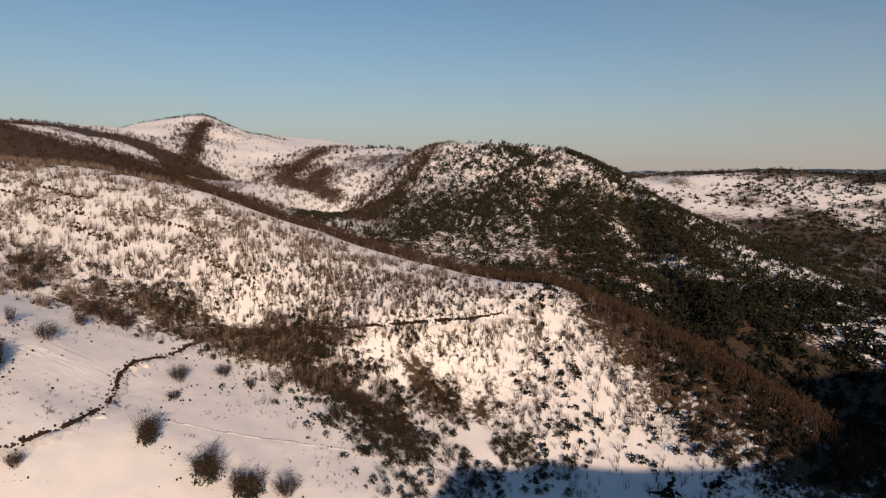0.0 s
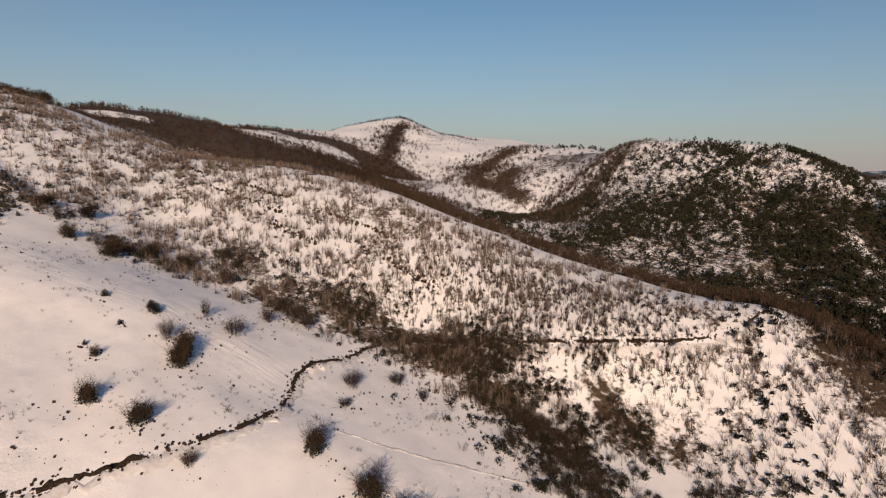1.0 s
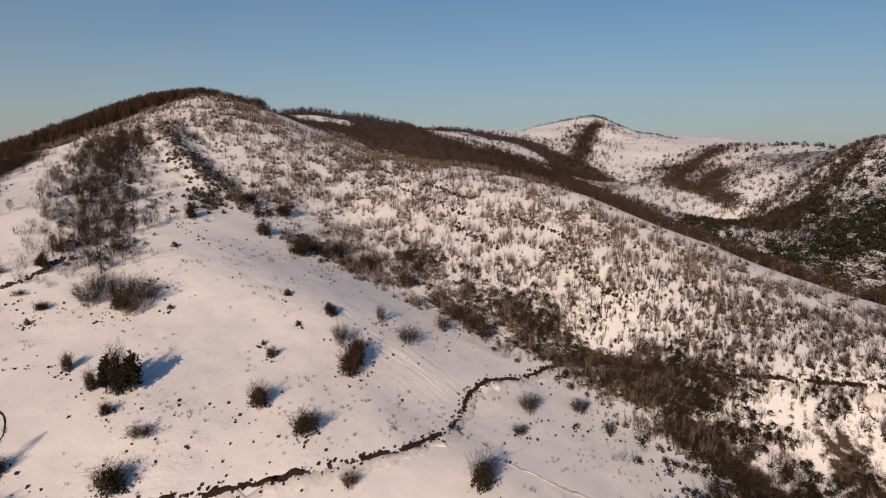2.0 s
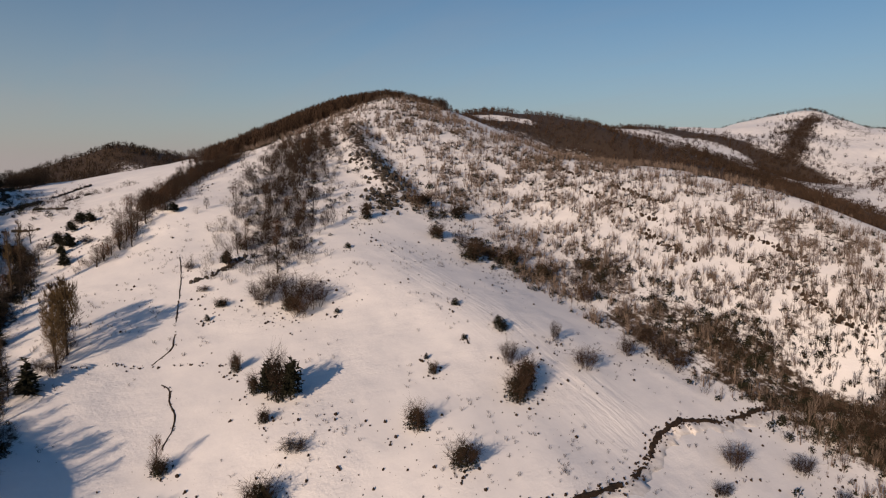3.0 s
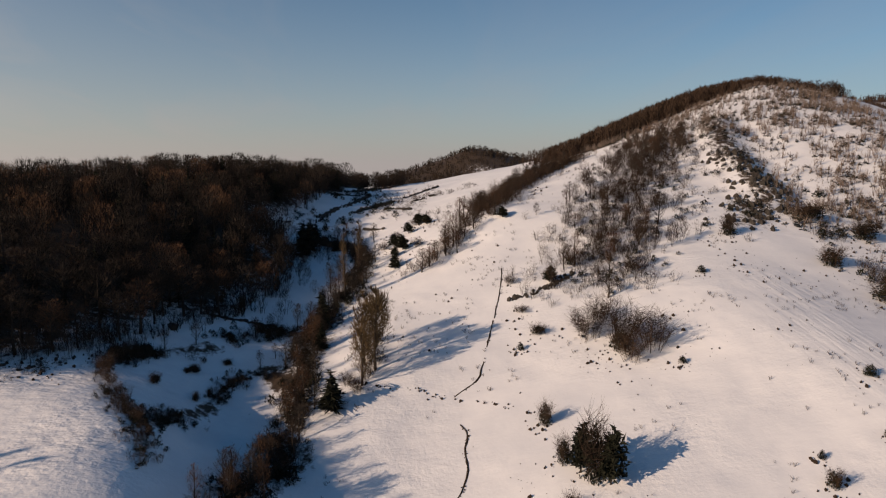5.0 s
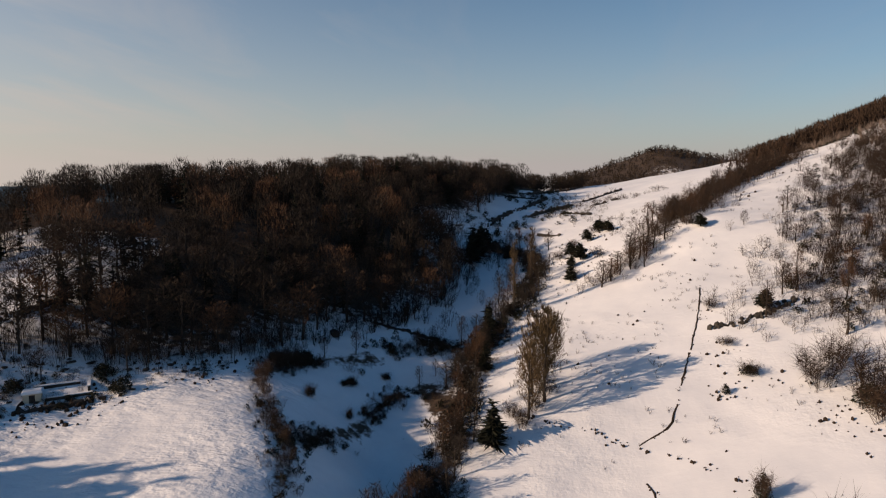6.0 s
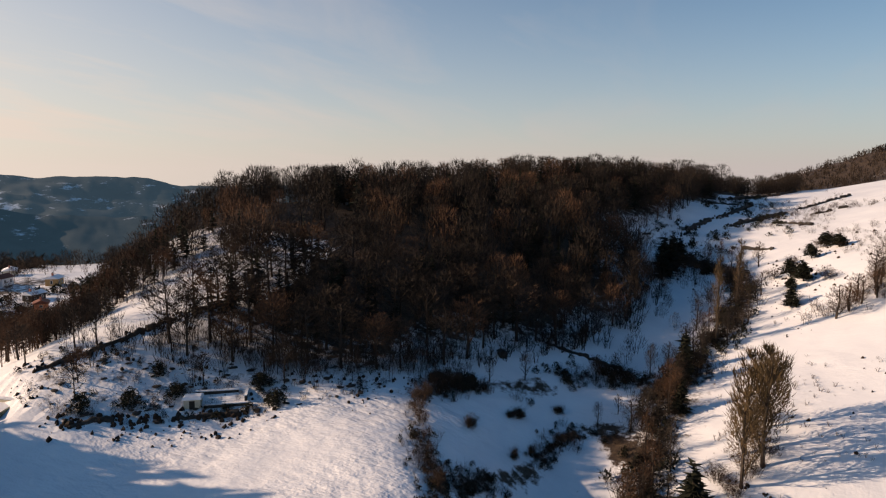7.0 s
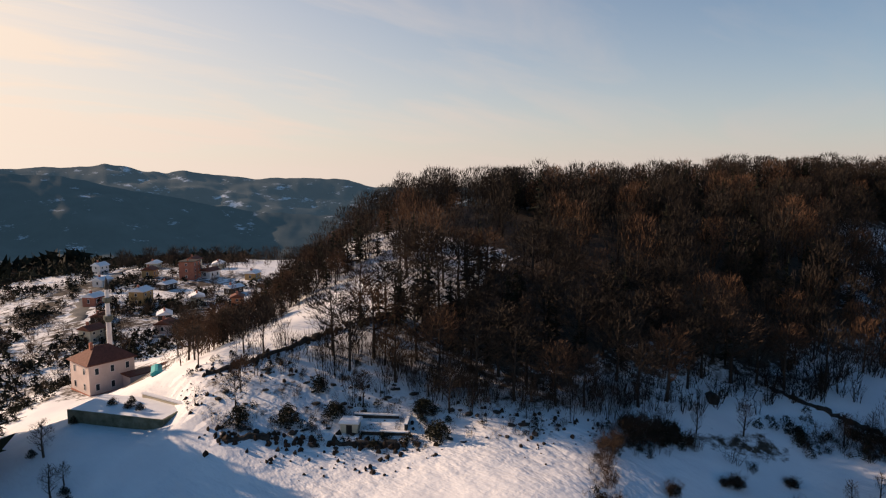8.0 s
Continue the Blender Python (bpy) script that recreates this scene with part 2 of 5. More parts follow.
# saddle, forest hill, village
SADDLE = [(-377, 249, 163.8), (-372, 210, 147.7), (-368, 181, 140), (-363, 154, 135.2), (-367, 126, 127.7), (-399, 101, 126.3), (-406, 70, 126.8)]
ROAD = [(-290, 52, 117), (-311, 70, 119), (-343, 87, 121.8), (-399, 101, 126.3)]
FOOT = [(-157, 4, 101.6), (-165, 25, 101.5), (-174, 39, 97.3), (-179, 48, 94.4), (-199, 34, 102.2), (-210, 34, 104.3), (-224, 48, 104.4), (-241, 53, 107.8), (-266, 52, 112.7), (-290, 52, 117)]
POND = [(-181, 52, 92.9), (-174, 50.5, 92), (-165, 48.5, 91.5), (-157, 50.5, 89.8)]
FIELD_EDGE = [(-171, 28, 101.2), (-162, 31.5, 100.9), (-154, 37, 100.2), (-146, 40, 99.3), (-138, 41, 98.8), (-129, 41, 98)]
FIELD = [(-168, 27, 101.8), (-162, 13, 102.9), (-151, 1, 100.8), (-141, -1, 100.1), (-129, -6, 99.4), (-129, 20, 99.7), (-146, 31, 100.3), (-109, 8, 97.8)]
SCREE = [(-155, -6, 103), (-164, -11, 107.2), (-174, -17, 112.8), (-190, -17, 116.2), (-211, -20, 120.7)]
HILL_FACE = [(-185, 3, 108.5), (-210, 8, 114.8), (-231, 22, 116.2), (-252, 34, 120.4)]
HILL_TOP = [(-171, -50, 105), (-189, -56, 111), (-207, -59, 118), (-227, -56, 126), (-249, -45, 127.4), (-273, -28, 126), (-294, 0, 129.6), (-311, 28, 131.4), (-336, 53, 128.4), (-375, 78, 127.4)]
HILL_SOUTH = [(-160, -27, 109.5), (-153, -24, 107.6), (-152, -40, 105), (-160, -62, 98), (-189, -101, 90), (-245, -126, 93), (-322, -112, 97)]
TERRACE = [(-132, -28, 101.6), (-134, -42, 100), (-143, -53, 97), (-151, -70, 92.8), (-149, -80, 92), (-137, -78, 90), (-120, -59, 93.8), (-98, -56, 89.6)]
VILLAGE = [(-179, -112, 90.5), (-205, -150, 90), (-232, -180, 91), (-250, -199, 91.5), (-275, -225, 91), (-310, -260, 88), (-360, -330, 76), (-420, -620, 18), (-480, -1140, -90)]
VILLAGE_EAST = [(-130, -100, 84), (-150, -140, 85), (-170, -200, 85), (-190, -260, 85), (-215, -330, 76), (-84, -84, 84), (28, -168, 60)]
# never in view; heights set so that its shadow falls across the valley
UNSEEN_RIDGE = [(-87, -20, 99), (-42, -40, 106), (20, -66, 117), (52, -66, 134), (66, -66, 138), (80, -65, 149), (93, -66, 142), (106, -67, 151), (123, -69, 143), (142, -71, 149), (160, -66, 147), (182, -60, 158), (252, -40, 167), (312, -25, 172), (400, 0, 170)]
# the hills beyond
BROWN = [(-462, 378, 179.2), (-442, 421, 182), (-424, 461, 185.5), (-398, 503, 179.2), (-374, 539, 172.2), (-333, 533, 155.4), (-259, 528, 134.4), (-190, 512, 117.6)]
BROWN_TWO = [(-560, 658, 179.2), (-486, 717, 186.2), (-456, 736, 184.8), (-388, 777, 170.8), (-293, 757, 131.6)]
PEAK = [(-672, 1036, 168), (-546, 1088, 187.6), (-491, 1114, 205.8), (-424, 1142, 221.9), (-365, 1162, 200.2), (-298, 1182, 190.4), (-220, 1198, 183.4), (-84, 1218, 170.8)]
MIDDLE = [(-217, 871, 140), (-160, 911, 164.5), (-113, 946, 170.1), (-55, 923, 163.1)]
BIG_HILL = [(-102, 664, 88.2), (-52, 713, 140), (-10, 742, 166.6), (49, 755, 172.2), (115, 748, 162.4), (155, 725, 155.4), (196, 686, 135.8), (241, 582, 92.4), (270, 490, 70), (283, 400, 56), (315, 280, 21)]
BIG_FACE = [(0, 588, 109.2), (84, 574, 109.2), (154, 532, 86.8), (56, 476, 75.6), (-28, 504, 84), (154, 420, 56)]
BEHIND_BIG = [(224, 896, 84), (364, 784, 28), (462, 588, -14), (28, 980, 126)]
PLATEAU = [(280, 2072, 128.8), (577, 2019, 135.8), (720, 1973, 141.4), (932, 1882, 155.4), (1093, 1793, 154), (1190, 1652, 140), (1540, 1400, 112)]
PLATEAU_FOOT = [(392, 1400, 56), (630, 1372, 35), (868, 1260, 7), (1120, 980, -28)]
CONE = [(-658, 154, 117.6), (-762, 176, 128.8), (-778, 235, 157), (-739, 276, 140), (-630, 322, 130), (-560, 168, 120.4)]
FAR = [(-1260, 420, 84), (-1120, 1260, 126), (-700, -420, -60), (-1260, -980, -220), (700, -420, 28), (420, 3080, 84), (2520, 2100, 56), (-1680, 2100, 98)]
LINES = [SPUR, SPUR_NORTH, SPUR_NOSE, MEADOW, MEADOW_FOOT, STREAM, RAVINE, TRAIL, SNOWFIELD, FACE, CREST, NOSE, BACK, SADDLE, ROAD, FOOT, POND, FIELD_EDGE, FIELD, SCREE, HILL_FACE, HILL_TOP, HILL_SOUTH, TERRACE, VILLAGE, VILLAGE_EAST, UNSEEN_RIDGE,
         BROWN, BROWN_TWO, PEAK, MIDDLE, BIG_HILL, BIG_FACE, BEHIND_BIG, PLATEAU, PLATEAU_FOOT, CONE]


def along(line, step):
    """Points along a line of places, about step metres apart."""
    line, out = np.array(line, float), []
    for a, b in zip(line[:-1], line[1:]):
        n = max(1, int(np.hypot(*(b - a)[:2]) / step))
        out += [a + (b - a) * k / n for k in range(n)]
    return np.array(out + [line[-1]])


def away(line, x, y):
    """Distance in plan from each place to a line."""
    pts, best = np.array(line, float)[:, :2], np.full(np.shape(x), 1e9)
    for a, b in zip(pts[:-1], pts[1:]):
        d = b - a
        u = np.clip(((x - a[0]) * d[0] + (y - a[1]) * d[1]) / (d @ d), 0, 1)
        best = np.minimum(best, np.hypot(x - a[0] - u * d[0], y - a[1] - u * d[1]))
    return best


KNOTS = np.vstack([along(l, 19) for l in LINES[:27]] + [along(l, 60) for l in LINES[27:]] + [np.array(FAR, float)])
ROUND = 9.0


def spread(d2):
    return np.sqrt(d2 + ROUND * ROUND)


_D = spread((KNOTS[:, None, 0] - KNOTS[None, :, 0]) ** 2 + (KNOTS[:, None, 1] - KNOTS[None, :, 1]) ** 2)
_N = len(KNOTS)
_A = np.block([[_D - 1.2 * np.eye(_N), np.ones((_N, 1))], [np.ones((1, _N)), np.zeros((1, 1))]])
_W = np.linalg.solve(_A, np.append(KNOTS[:, 2], 0.0))


def rough(x, y):
    """Height of the bare land, without its small relief."""
    x, y = np.asarray(x, float), np.asarray(y, float)
    out = np.empty(x.size)
    fx, fy = x.ravel(), y.ravel()
    for k in range(0, fx.size, 20000):
        d = spread((fx[k:k + 20000, None] - KNOTS[None, :, 0]) ** 2 + (fy[k:k + 20000, None] - KNOTS[None, :, 1]) ** 2)
        out[k:k + 20000] = d @ _W[:-1] + _W[-1]
    return out.reshape(x.shape)


# the rocky rib of the near spur and the hollow in its lee
ROCK_RIB = [(-300, 231), (-285, 222), (-265, 213), (-245, 208), (-233, 205)]
ROCK_LEE = [(-296, 244), (-280, 235), (-260, 226), (-240, 220), (-224, 213)]

# gully and ribs on the large far hill
GULLY = [(172, 610), (167, 570), (161, 508), (154, 438), (147, 380)]
RIB = [(196, 610), (192, 560), (186, 500), (178, 430), (172, 380)]
HOLLOW = [(92, 690), (104, 640), (104, 580), (96, 510), (90, 440)]


# level ground under the prayer house and the terrace: x, y, radius, height
PADS = [(-158, -81, 9, 91.6), (-136.3, -31.5, 8, 101.7)]


def height(x, y):
    x, y = np.asarray(x, float), np.asarray(y, float)
    out = np.hypot(x + 56, y - 56)
    far, rim = np.clip((out - 220) / 700, 0, 1), np.clip((out - 2000) / 1500, 0, 1)
    z = rough(x, y) * (1 - rim) - 150 * rim
    for line, rise, size in ((ROCK_RIB, 4.5, 7), (ROCK_LEE, -2.5, 7), (GULLY, -8, 14), (RIB, 6, 14), (HOLLOW, -9, 18)):
        z = z + rise * (0.75 + 0.75 * fbm(x, y, 16, 27)) * np.exp(-(away(line, x, y) / size) ** 2)
    for px, py, size, level in PADS:
        w = np.clip(1.6 - np.hypot(x - px, y - py) / size, 0, 1)
        z = z + (level - z) * w * w * (3 - 2 * w)
    return z + fbm(x, y, 12, 3) * 0.45 + fbm(x, y, 60, 5) * (0.7 + 6 * far) + fbm(x, y, 220, 9) * 10 * far * far


# ---- end of land ----


# ---- the ground ----
def inside(poly, x, y):
    """Which places lie in a polygon of the plan."""
    hit_ = np.zeros(np.shape(x), bool)
    for (ax, ay), (bx, by) in zip(poly, poly[1:] + poly[:1]):
        cross_ = (ay > y) != (by > y)
        hit_ ^= cross_ & (x < ax + (bx - ax) * (y - ay) / (by - ay + 1e-9))
    return hit_


def mesh_from(name, verts, faces, mat):
    """A mesh from arrays: verts n x 3, faces m x 3 or m x 4."""
    me = bpy.data.meshes.new(name)
    v, f = np.asarray(verts, np.float32), np.asarray(faces, np.int32)
    k = f.shape[1]
    me.vertices.add(len(v))
    me.vertices.foreach_set("co", v.ravel())
    me.loops.add(f.size)
    me.loops.foreach_set("vertex_index", f.ravel())
    me.polygons.add(len(f))
    me.polygons.foreach_set("loop_start", np.arange(0, f.size, k, dtype=np.int32))
    me.materials.append(mat)
    me.update(calc_edges=True)
    me.validate()
    return me


# woods, thickets and open ground in plan
WOOD = [(-163, -9), (-170, 3), (-172, 14), (-183, 24), (-200, 34), (-211, 45), (-223, 54), (-240, 57), (-258, 55), (-276, 51), (-294, 47), (-311, 61), (-340, 68), (-375, 80),
        (-388, 60), (-350, 35), (-322, 10), (-300, -14), (-280, -42), (-255, -60), (-225, -70), (-205, -72), (-185, -66), (-168, -54), (-160, -44), (-172, -39), (-190, -37), (-198, -31), (-188, -20), (-176, -17), (-164, -18)]
UPPER_BELT = [(-206, 206), (-190, 202), (-183, 202), (-167, 205), (-152, 211)]
LOWER_BELT = [(-156, 231), (-134, 227), (-114, 225), (-100, 224), (-86, 226), (-74, 224)]
THICKET = [(-78, 220), (-62, 222), (-46, 215), (-35, 203), (-24, 194), (-10, 184), (2, 172), (14, 160)]
THICKET_MID = [(-60, 224), (-48, 217), (-37, 213), (-29, 208), (-22, 202), (-15, 197)]
TRAIL_BRUSH = [(-62, 226), (-48, 223), (-35, 221), (-22, 226), (-12, 228), (-2, 229), (10, 232)]
THICKET_EAST = [(-8, 217), (2, 213), (9, 205), (6, 196), (18, 193), (32, 189), (44, 181)]
SPUR_WOOD = [(-314, 212), (-286, 193), (-260, 175), (-226, 153), (-204, 138), (-188, 131)]
ROCKY = [(-306, 233), (-285, 222), (-265, 213), (-245, 208), (-232, 206), (-212, 184)]
HEDGE = [(-132, 53), (-139, 55), (-150, 58.5), (-163, 61), (-173, 62), (-189, 62.5), (-203, 65), (-218, 72), (-243, 80), (-262, 78), (-285, 66)]
RIDGE_WOOD = [(-245, 112), (-263, 124), (-291, 142), (-307, 157), (-330, 180)]
POND_HEDGE = [(-153, 40), (-161, 41.5), (-169, 45), (-178, 47), (-186, 50.5), (-187, 55), (-181, 58)]
FIELD_HEDGE = [(-170, 27), (-163, 30), (-157, 34.5), (-151, 38.5), (-145, 40.5), (-138, 42)]
SHADE_ROW = [(-174, 26), (-180, 29), (-187, 35), (-193, 41.5), (-198, 46.5), (-202, 51), (-203.5, 57)]
SCREE_AREA = [(-143, -12), (-150, -5), (-154, 4), (-162, 13), (-170, 20), (-176, 22), (-172, 10), (-166, -4), (-160, -16), (-157, -33), (-148, -34), (-142, -20)]
HAMLET = [(-160, -58), (-185, -78), (-220, -98), (-300, -130), (-290, -210), (-330, -280), (-250, -330), (-180, -300), (-140, -200), (-110, -120), (-140, -90)]


def fall(d, width):
    return np.exp(-(d / width) ** 2)


def cluster(x, y):
    """Where the shrubs of the slopes stand close, 0 to 1."""
    return np.clip(0.6 + 1.2 * fbm(x, y, 5, 63, 1), 0.06, 1)


SNOW_PATCHES = [((207, 617), (228, 602), (235, 570)), ((154, 491), (179, 467), (201, 435)), ((243, 500), (260, 465), (276, 432), (284, 400)), ((152, 548), (154, 512)), ((142, 437), (138, 395)), ((20, 748), (60, 742), (100, 735))]
DARK_BAND = [(150, 700), (166, 670), (185, 614), (198, 521), (203, 458), (205, 398), (208, 367), (215, 320)]
DARK_CAP = [(80, 700), (84, 652), (58, 612), (25, 560)]


PEAK_GULLY = [(-400, 1100), (-395, 1066), (-372, 980), (-345, 900), (-322, 828), (-296, 740), (-270, 650)]
FLANK = [(-168, 896), (-186, 871), (-196, 814), (-190, 770), (-160, 740), (-148, 772), (-146, 800), (-150, 735), (-118, 700)]
GULLY_TOP = [(-104, 662), (-75, 690), (-52, 712), (-20, 738), (0, 745)]
BROWN_OPEN = [(-405, 420), (-402, 448), (-393, 463)]
BROWN_TWO_OPEN = [(-445, 680), (-422, 722), (-385, 735), (-350, 737)]
VALE = [(-330, 640), (-298, 612), (-258, 600), (-232, 565), (-211, 530)]
NECK = [(-70, 560), (-62, 603), (-52, 650), (-36, 682), (-14, 716)]


def patches(x, y):
    """Snow that lies open on the large far hill, 0 to 1."""
    return np.maximum.reduce([fall(away(p, x, y), 10) for p in SNOW_PATCHES])


def bareness(x, y):
    """How far the earth shows through the snow, 0 to 1."""
    bare = 0.30 + 0.10 * fbm(x, y, 60, 21)
    face = (away(FACE, x, y) < 75) & (away(SPUR, x, y) > 38) & (y > 200)
    bare = np.where(face, np.maximum(bare, 0.43 + 0.13 * fbm(x, y, 24, 33) + 0.08 * cluster(x, y)), bare)
    for line, width, amount in ((RAVINE[2:], 9, 0.12), (UPPER_BELT, 4.5, 0.12), (LOWER_BELT, 5, 0.14), (THICKET, 9, 0.15), (THICKET_EAST, 6, 0.16), (ROCKY, 9, 0.34), (SPUR_WOOD, 10, 0.18), (HEDGE, 7, 0.30),
                                (RIDGE_WOOD, 8, 0.34), (POND_HEDGE, 2.2, 0.32), (FIELD_HEDGE, 1.6, 0.24), (SHADE_ROW, 3.5, 0.26)):
        bare = bare + amount * fall(away(line, x, y), width)
    # litter under the trees, thicker inwards to carry the wood's shade in colour
    bare = np.where(inside(WOOD, x, y), np.clip(0.47 + 0.02 * away(WOOD[:13], x, y), 0.47, 0.94), bare)
    bare = np.where(inside(WOOD, x, y) & (x > -214) & (y < -10), np.minimum(bare, 0.53), bare)
    bare = np.where(inside(SCREE_AREA, x, y), np.maximum(bare, 0.49), bare)
    bare = np.where(inside(HAMLET, x, y), np.maximum(bare, 0.54 + 0.32 * fbm(x, y, 26, 5)), bare)
    nose = away(NOSE, x, y)
    side = fall(nose, 30) * np.clip((x - 30) / 30, 0, 1)
    bare = np.maximum(bare, 0.27 + 0.46 * side)
    bare = np.maximum(bare, 0.27 + 0.55 * fall(away([(a + 6, b + 16) for a, b, c in CREST[8:]], x, y), 12))
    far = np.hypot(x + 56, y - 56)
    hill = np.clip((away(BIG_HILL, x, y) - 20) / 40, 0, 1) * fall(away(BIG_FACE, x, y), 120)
    # the GULLY term puts some of the gully's shade into the ground colour
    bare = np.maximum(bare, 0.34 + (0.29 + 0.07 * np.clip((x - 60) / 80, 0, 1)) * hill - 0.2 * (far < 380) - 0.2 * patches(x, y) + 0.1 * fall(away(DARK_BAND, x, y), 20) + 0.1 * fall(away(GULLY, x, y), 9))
    # valley floor laid bare, which puts part of its shade into the colour
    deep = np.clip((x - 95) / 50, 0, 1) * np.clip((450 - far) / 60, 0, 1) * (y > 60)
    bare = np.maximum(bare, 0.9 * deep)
    bare = np.where((far > 640) & (x < 60) & (y > 500), np.maximum(bare, 0.43 + 0.32 * fbm(x, y, 80, 18)), bare)
    woods = np.maximum.reduce([0.85 * fall(away(PEAK_GULLY, x, y), 22), 0.8 * fall(away(FLANK, x, y), 30), 0.75 * fall(away(NECK, x, y), 22), 0.85 * fall(away(VALE, x, y), 42), 0.7 * fall(away(GULLY_TOP, x, y), 13), fall(away(BROWN, x, y), 105), fall(away(BROWN_TWO, x, y), 60), fall(away(CONE, x, y), 90)])
    woods = woods * (1 - 0.9 * fall(away(BROWN_OPEN, x, y), 6.5)) * (1 - 0.6 * fall(away(BROWN_TWO_OPEN, x, y), 26))
    bare = np.maximum(bare, np.where(far > 330, 0.95 * woods, 0))
    # the clipped y term darkens the lower plateau slopes in place of shade
    bare = np.maximum(bare, np.where((far > 900) & (x > 150), 0.53 + 0.22 * fbm(x, y, 90, 40) + 0.3 * fall(away(PLATEAU, x, y), 120) + 0.16 * np.clip((1480 - y) / 120, 0, 1), 0))
    bare = np.maximum(bare, np.where((far > 400) & (y < -120), 0.62 + 0.0006 * (far - 400) + 0.2 * fbm(x, y, 120, 40), 0))
    return bare


yaws = np.radians(np.concatenate([np.arange(-45, 178, 0.64), np.arange(178, 315, 2.5)]))
radii = np.concatenate([[0.02], np.arange(1.6, 16, 1.6), 16 * 1.0176 ** np.arange(0, 324)])
gx = -50 - np.outer(radii, np.sin(yaws))
gy = 36 + np.outer(radii, np.cos(yaws))
gz = height(gx, gy)
nr, na = gx.shape
idx = np.arange(nr * na).reshape(nr, na)
nxt = np.roll(idx, -1, axis=1)
quads = np.stack([idx[:-1], nxt[:-1], nxt[1:], idx[1:]], -1).reshape(-1, 4)[:, ::-1]
ground = new("ground", mesh_from("ground", np.stack([gx, gy, gz], -1).reshape(-1, 3), quads, SNOW))
tagged(ground, "snow-covered hill land with bare earth showing through", "ground", kind="structure")
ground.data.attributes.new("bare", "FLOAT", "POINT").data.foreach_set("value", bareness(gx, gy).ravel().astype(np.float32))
churn = np.maximum(fall(away(FIELD, gx, gy), 13), 0.8 * inside(SCREE_AREA, gx, gy)) * (away(HEDGE, gx, gy) > 12)
ground.data.attributes.new("churn", "FLOAT", "POINT").data.foreach_set("value", churn.ravel().astype(np.float32))
furrow = np.maximum(fall(away(((-176, 169), (-158, 163), (-140, 164), (-122, 166), (-105, 166), (-92, 163)), gx, gy), 9), 0.22 * fall(away(((-178, 92), (-158, 84), (-146, 80)), gx, gy), 8))
ground.data.attributes.new("furrow", "FLOAT", "POINT").data.foreach_set("value", furrow.ravel().astype(np.float32))
ground.data.polygons.foreach_set("use_smooth", np.ones(len(ground.data.polygons), bool))


# ---- plants ----
rng = np.random.default_rng(7)


def blades(starts, ends, width):
    """Thin three-cornered twigs from starts to ends."""
    d = ends - starts
    side = np.cross(d, rng.normal(size=d.shape))
    side /= np.linalg.norm(side, axis=1, keepdims=True) + 1e-9
    w = np.broadcast_to(np.asarray(width), len(d))[:, None] * 0.5
    return np.stack([starts - side * w, starts + side * w, ends], 1).reshape(-1, 3)


def tube(points, radii, sides=5):
    """A tapered stem along points, as rows of three corners."""
    points, out, last = np.asarray(points, float), [], None
    for k, (p, r) in enumerate(zip(points, radii)):
        d = points[min(k + 1, len(points) - 1)] - points[max(k - 1, 0)]
        d = d / (np.linalg.norm(d) + 1e-9)
        u = np.cross(d, (0.31, 0.92, 0.2))
        u /= np.linalg.norm(u)
        v = np.cross(d, u)
        a = np.arange(sides) * 2 * np.pi / sides
        ring = p + r * (np.cos(a)[:, None] * u + np.sin(a)[:, None] * v)
        if last is not None:
            nl, nr_ = np.roll(last, -1, 0), np.roll(ring, -1, 0)
            out += [np.stack([last, nl, nr_], 1), np.stack([last, nr_, ring], 1)]
        last = ring
    return np.concatenate(out).reshape(-1, 3)


def shrub_soup(stems, twigs, tall, wide, thick):
    """A bare shrub as loose twigs: rows of three corners."""
    ang, lean = rng.uniform(0, 2 * np.pi, stems), rng.uniform(0.1, 1.0, stems) ** 0.7
    base = np.stack([np.cos(ang), np.sin(ang), 0 * ang], 1) * (wide * 0.22 * rng.random(stems))[:, None]
    tip = np.stack([np.cos(ang) * lean * wide * 0.5, np.sin(ang) * lean * wide * 0.5, tall * rng.uniform(0.55, 1, stems) * (1.05 - 0.35 * lean)], 1)
    own = rng.integers(0, stems, twigs)
    u = rng.uniform(0.25, 0.95, twigs)[:, None]
    s = base[own] * (1 - u) + tip[own] * u
    e = s + rng.normal(size=(twigs, 3)) * (0.16, 0.16, 0.10) * np.array([wide, wide, tall]) + np.array([0, 0, 0.12 * tall])
    base[:, 2] -= 0.08 * tall
    return np.vstack([blades(base, tip, thick * 1.4), blades(s, e, thick)])


def leaf_soup(n, wide, low, tall, size):
    """A mass of small leaves in an uneven mound."""
    a, r, h = rng.uniform(0, 6.283, n), np.sqrt(rng.random(n)), rng.random(n)
    lump = 0.75 + 0.25 * np.sin(3 * a + rng.uniform(0, 6)) * np.cos(2 * a + rng.uniform(0, 6))
    r = r * lump * np.sqrt(np.clip(1 - h ** 2, 0.03, 1)) * wide * 0.5
    p = np.stack([np.cos(a) * r, np.sin(a) * r, low + h * (tall - low) * lump], 1)
    return blades(p, p + rng.normal(size=(n, 3)) * size, size * 1.1)


def broom(n, wide, low, thick, reach=0.3, stems=3):
    """A leafless tree or sapling of height 1: a few upright stems and steep fine twigs."""
    a, turn = rng.uniform(0, 6.283, stems), rng.uniform(0, 6.283, 3)
    r = wide * 0.1 * rng.random(stems)
    base = np.stack([np.cos(a) * r, np.sin(a) * r, np.full(stems, -0.06)], 1)
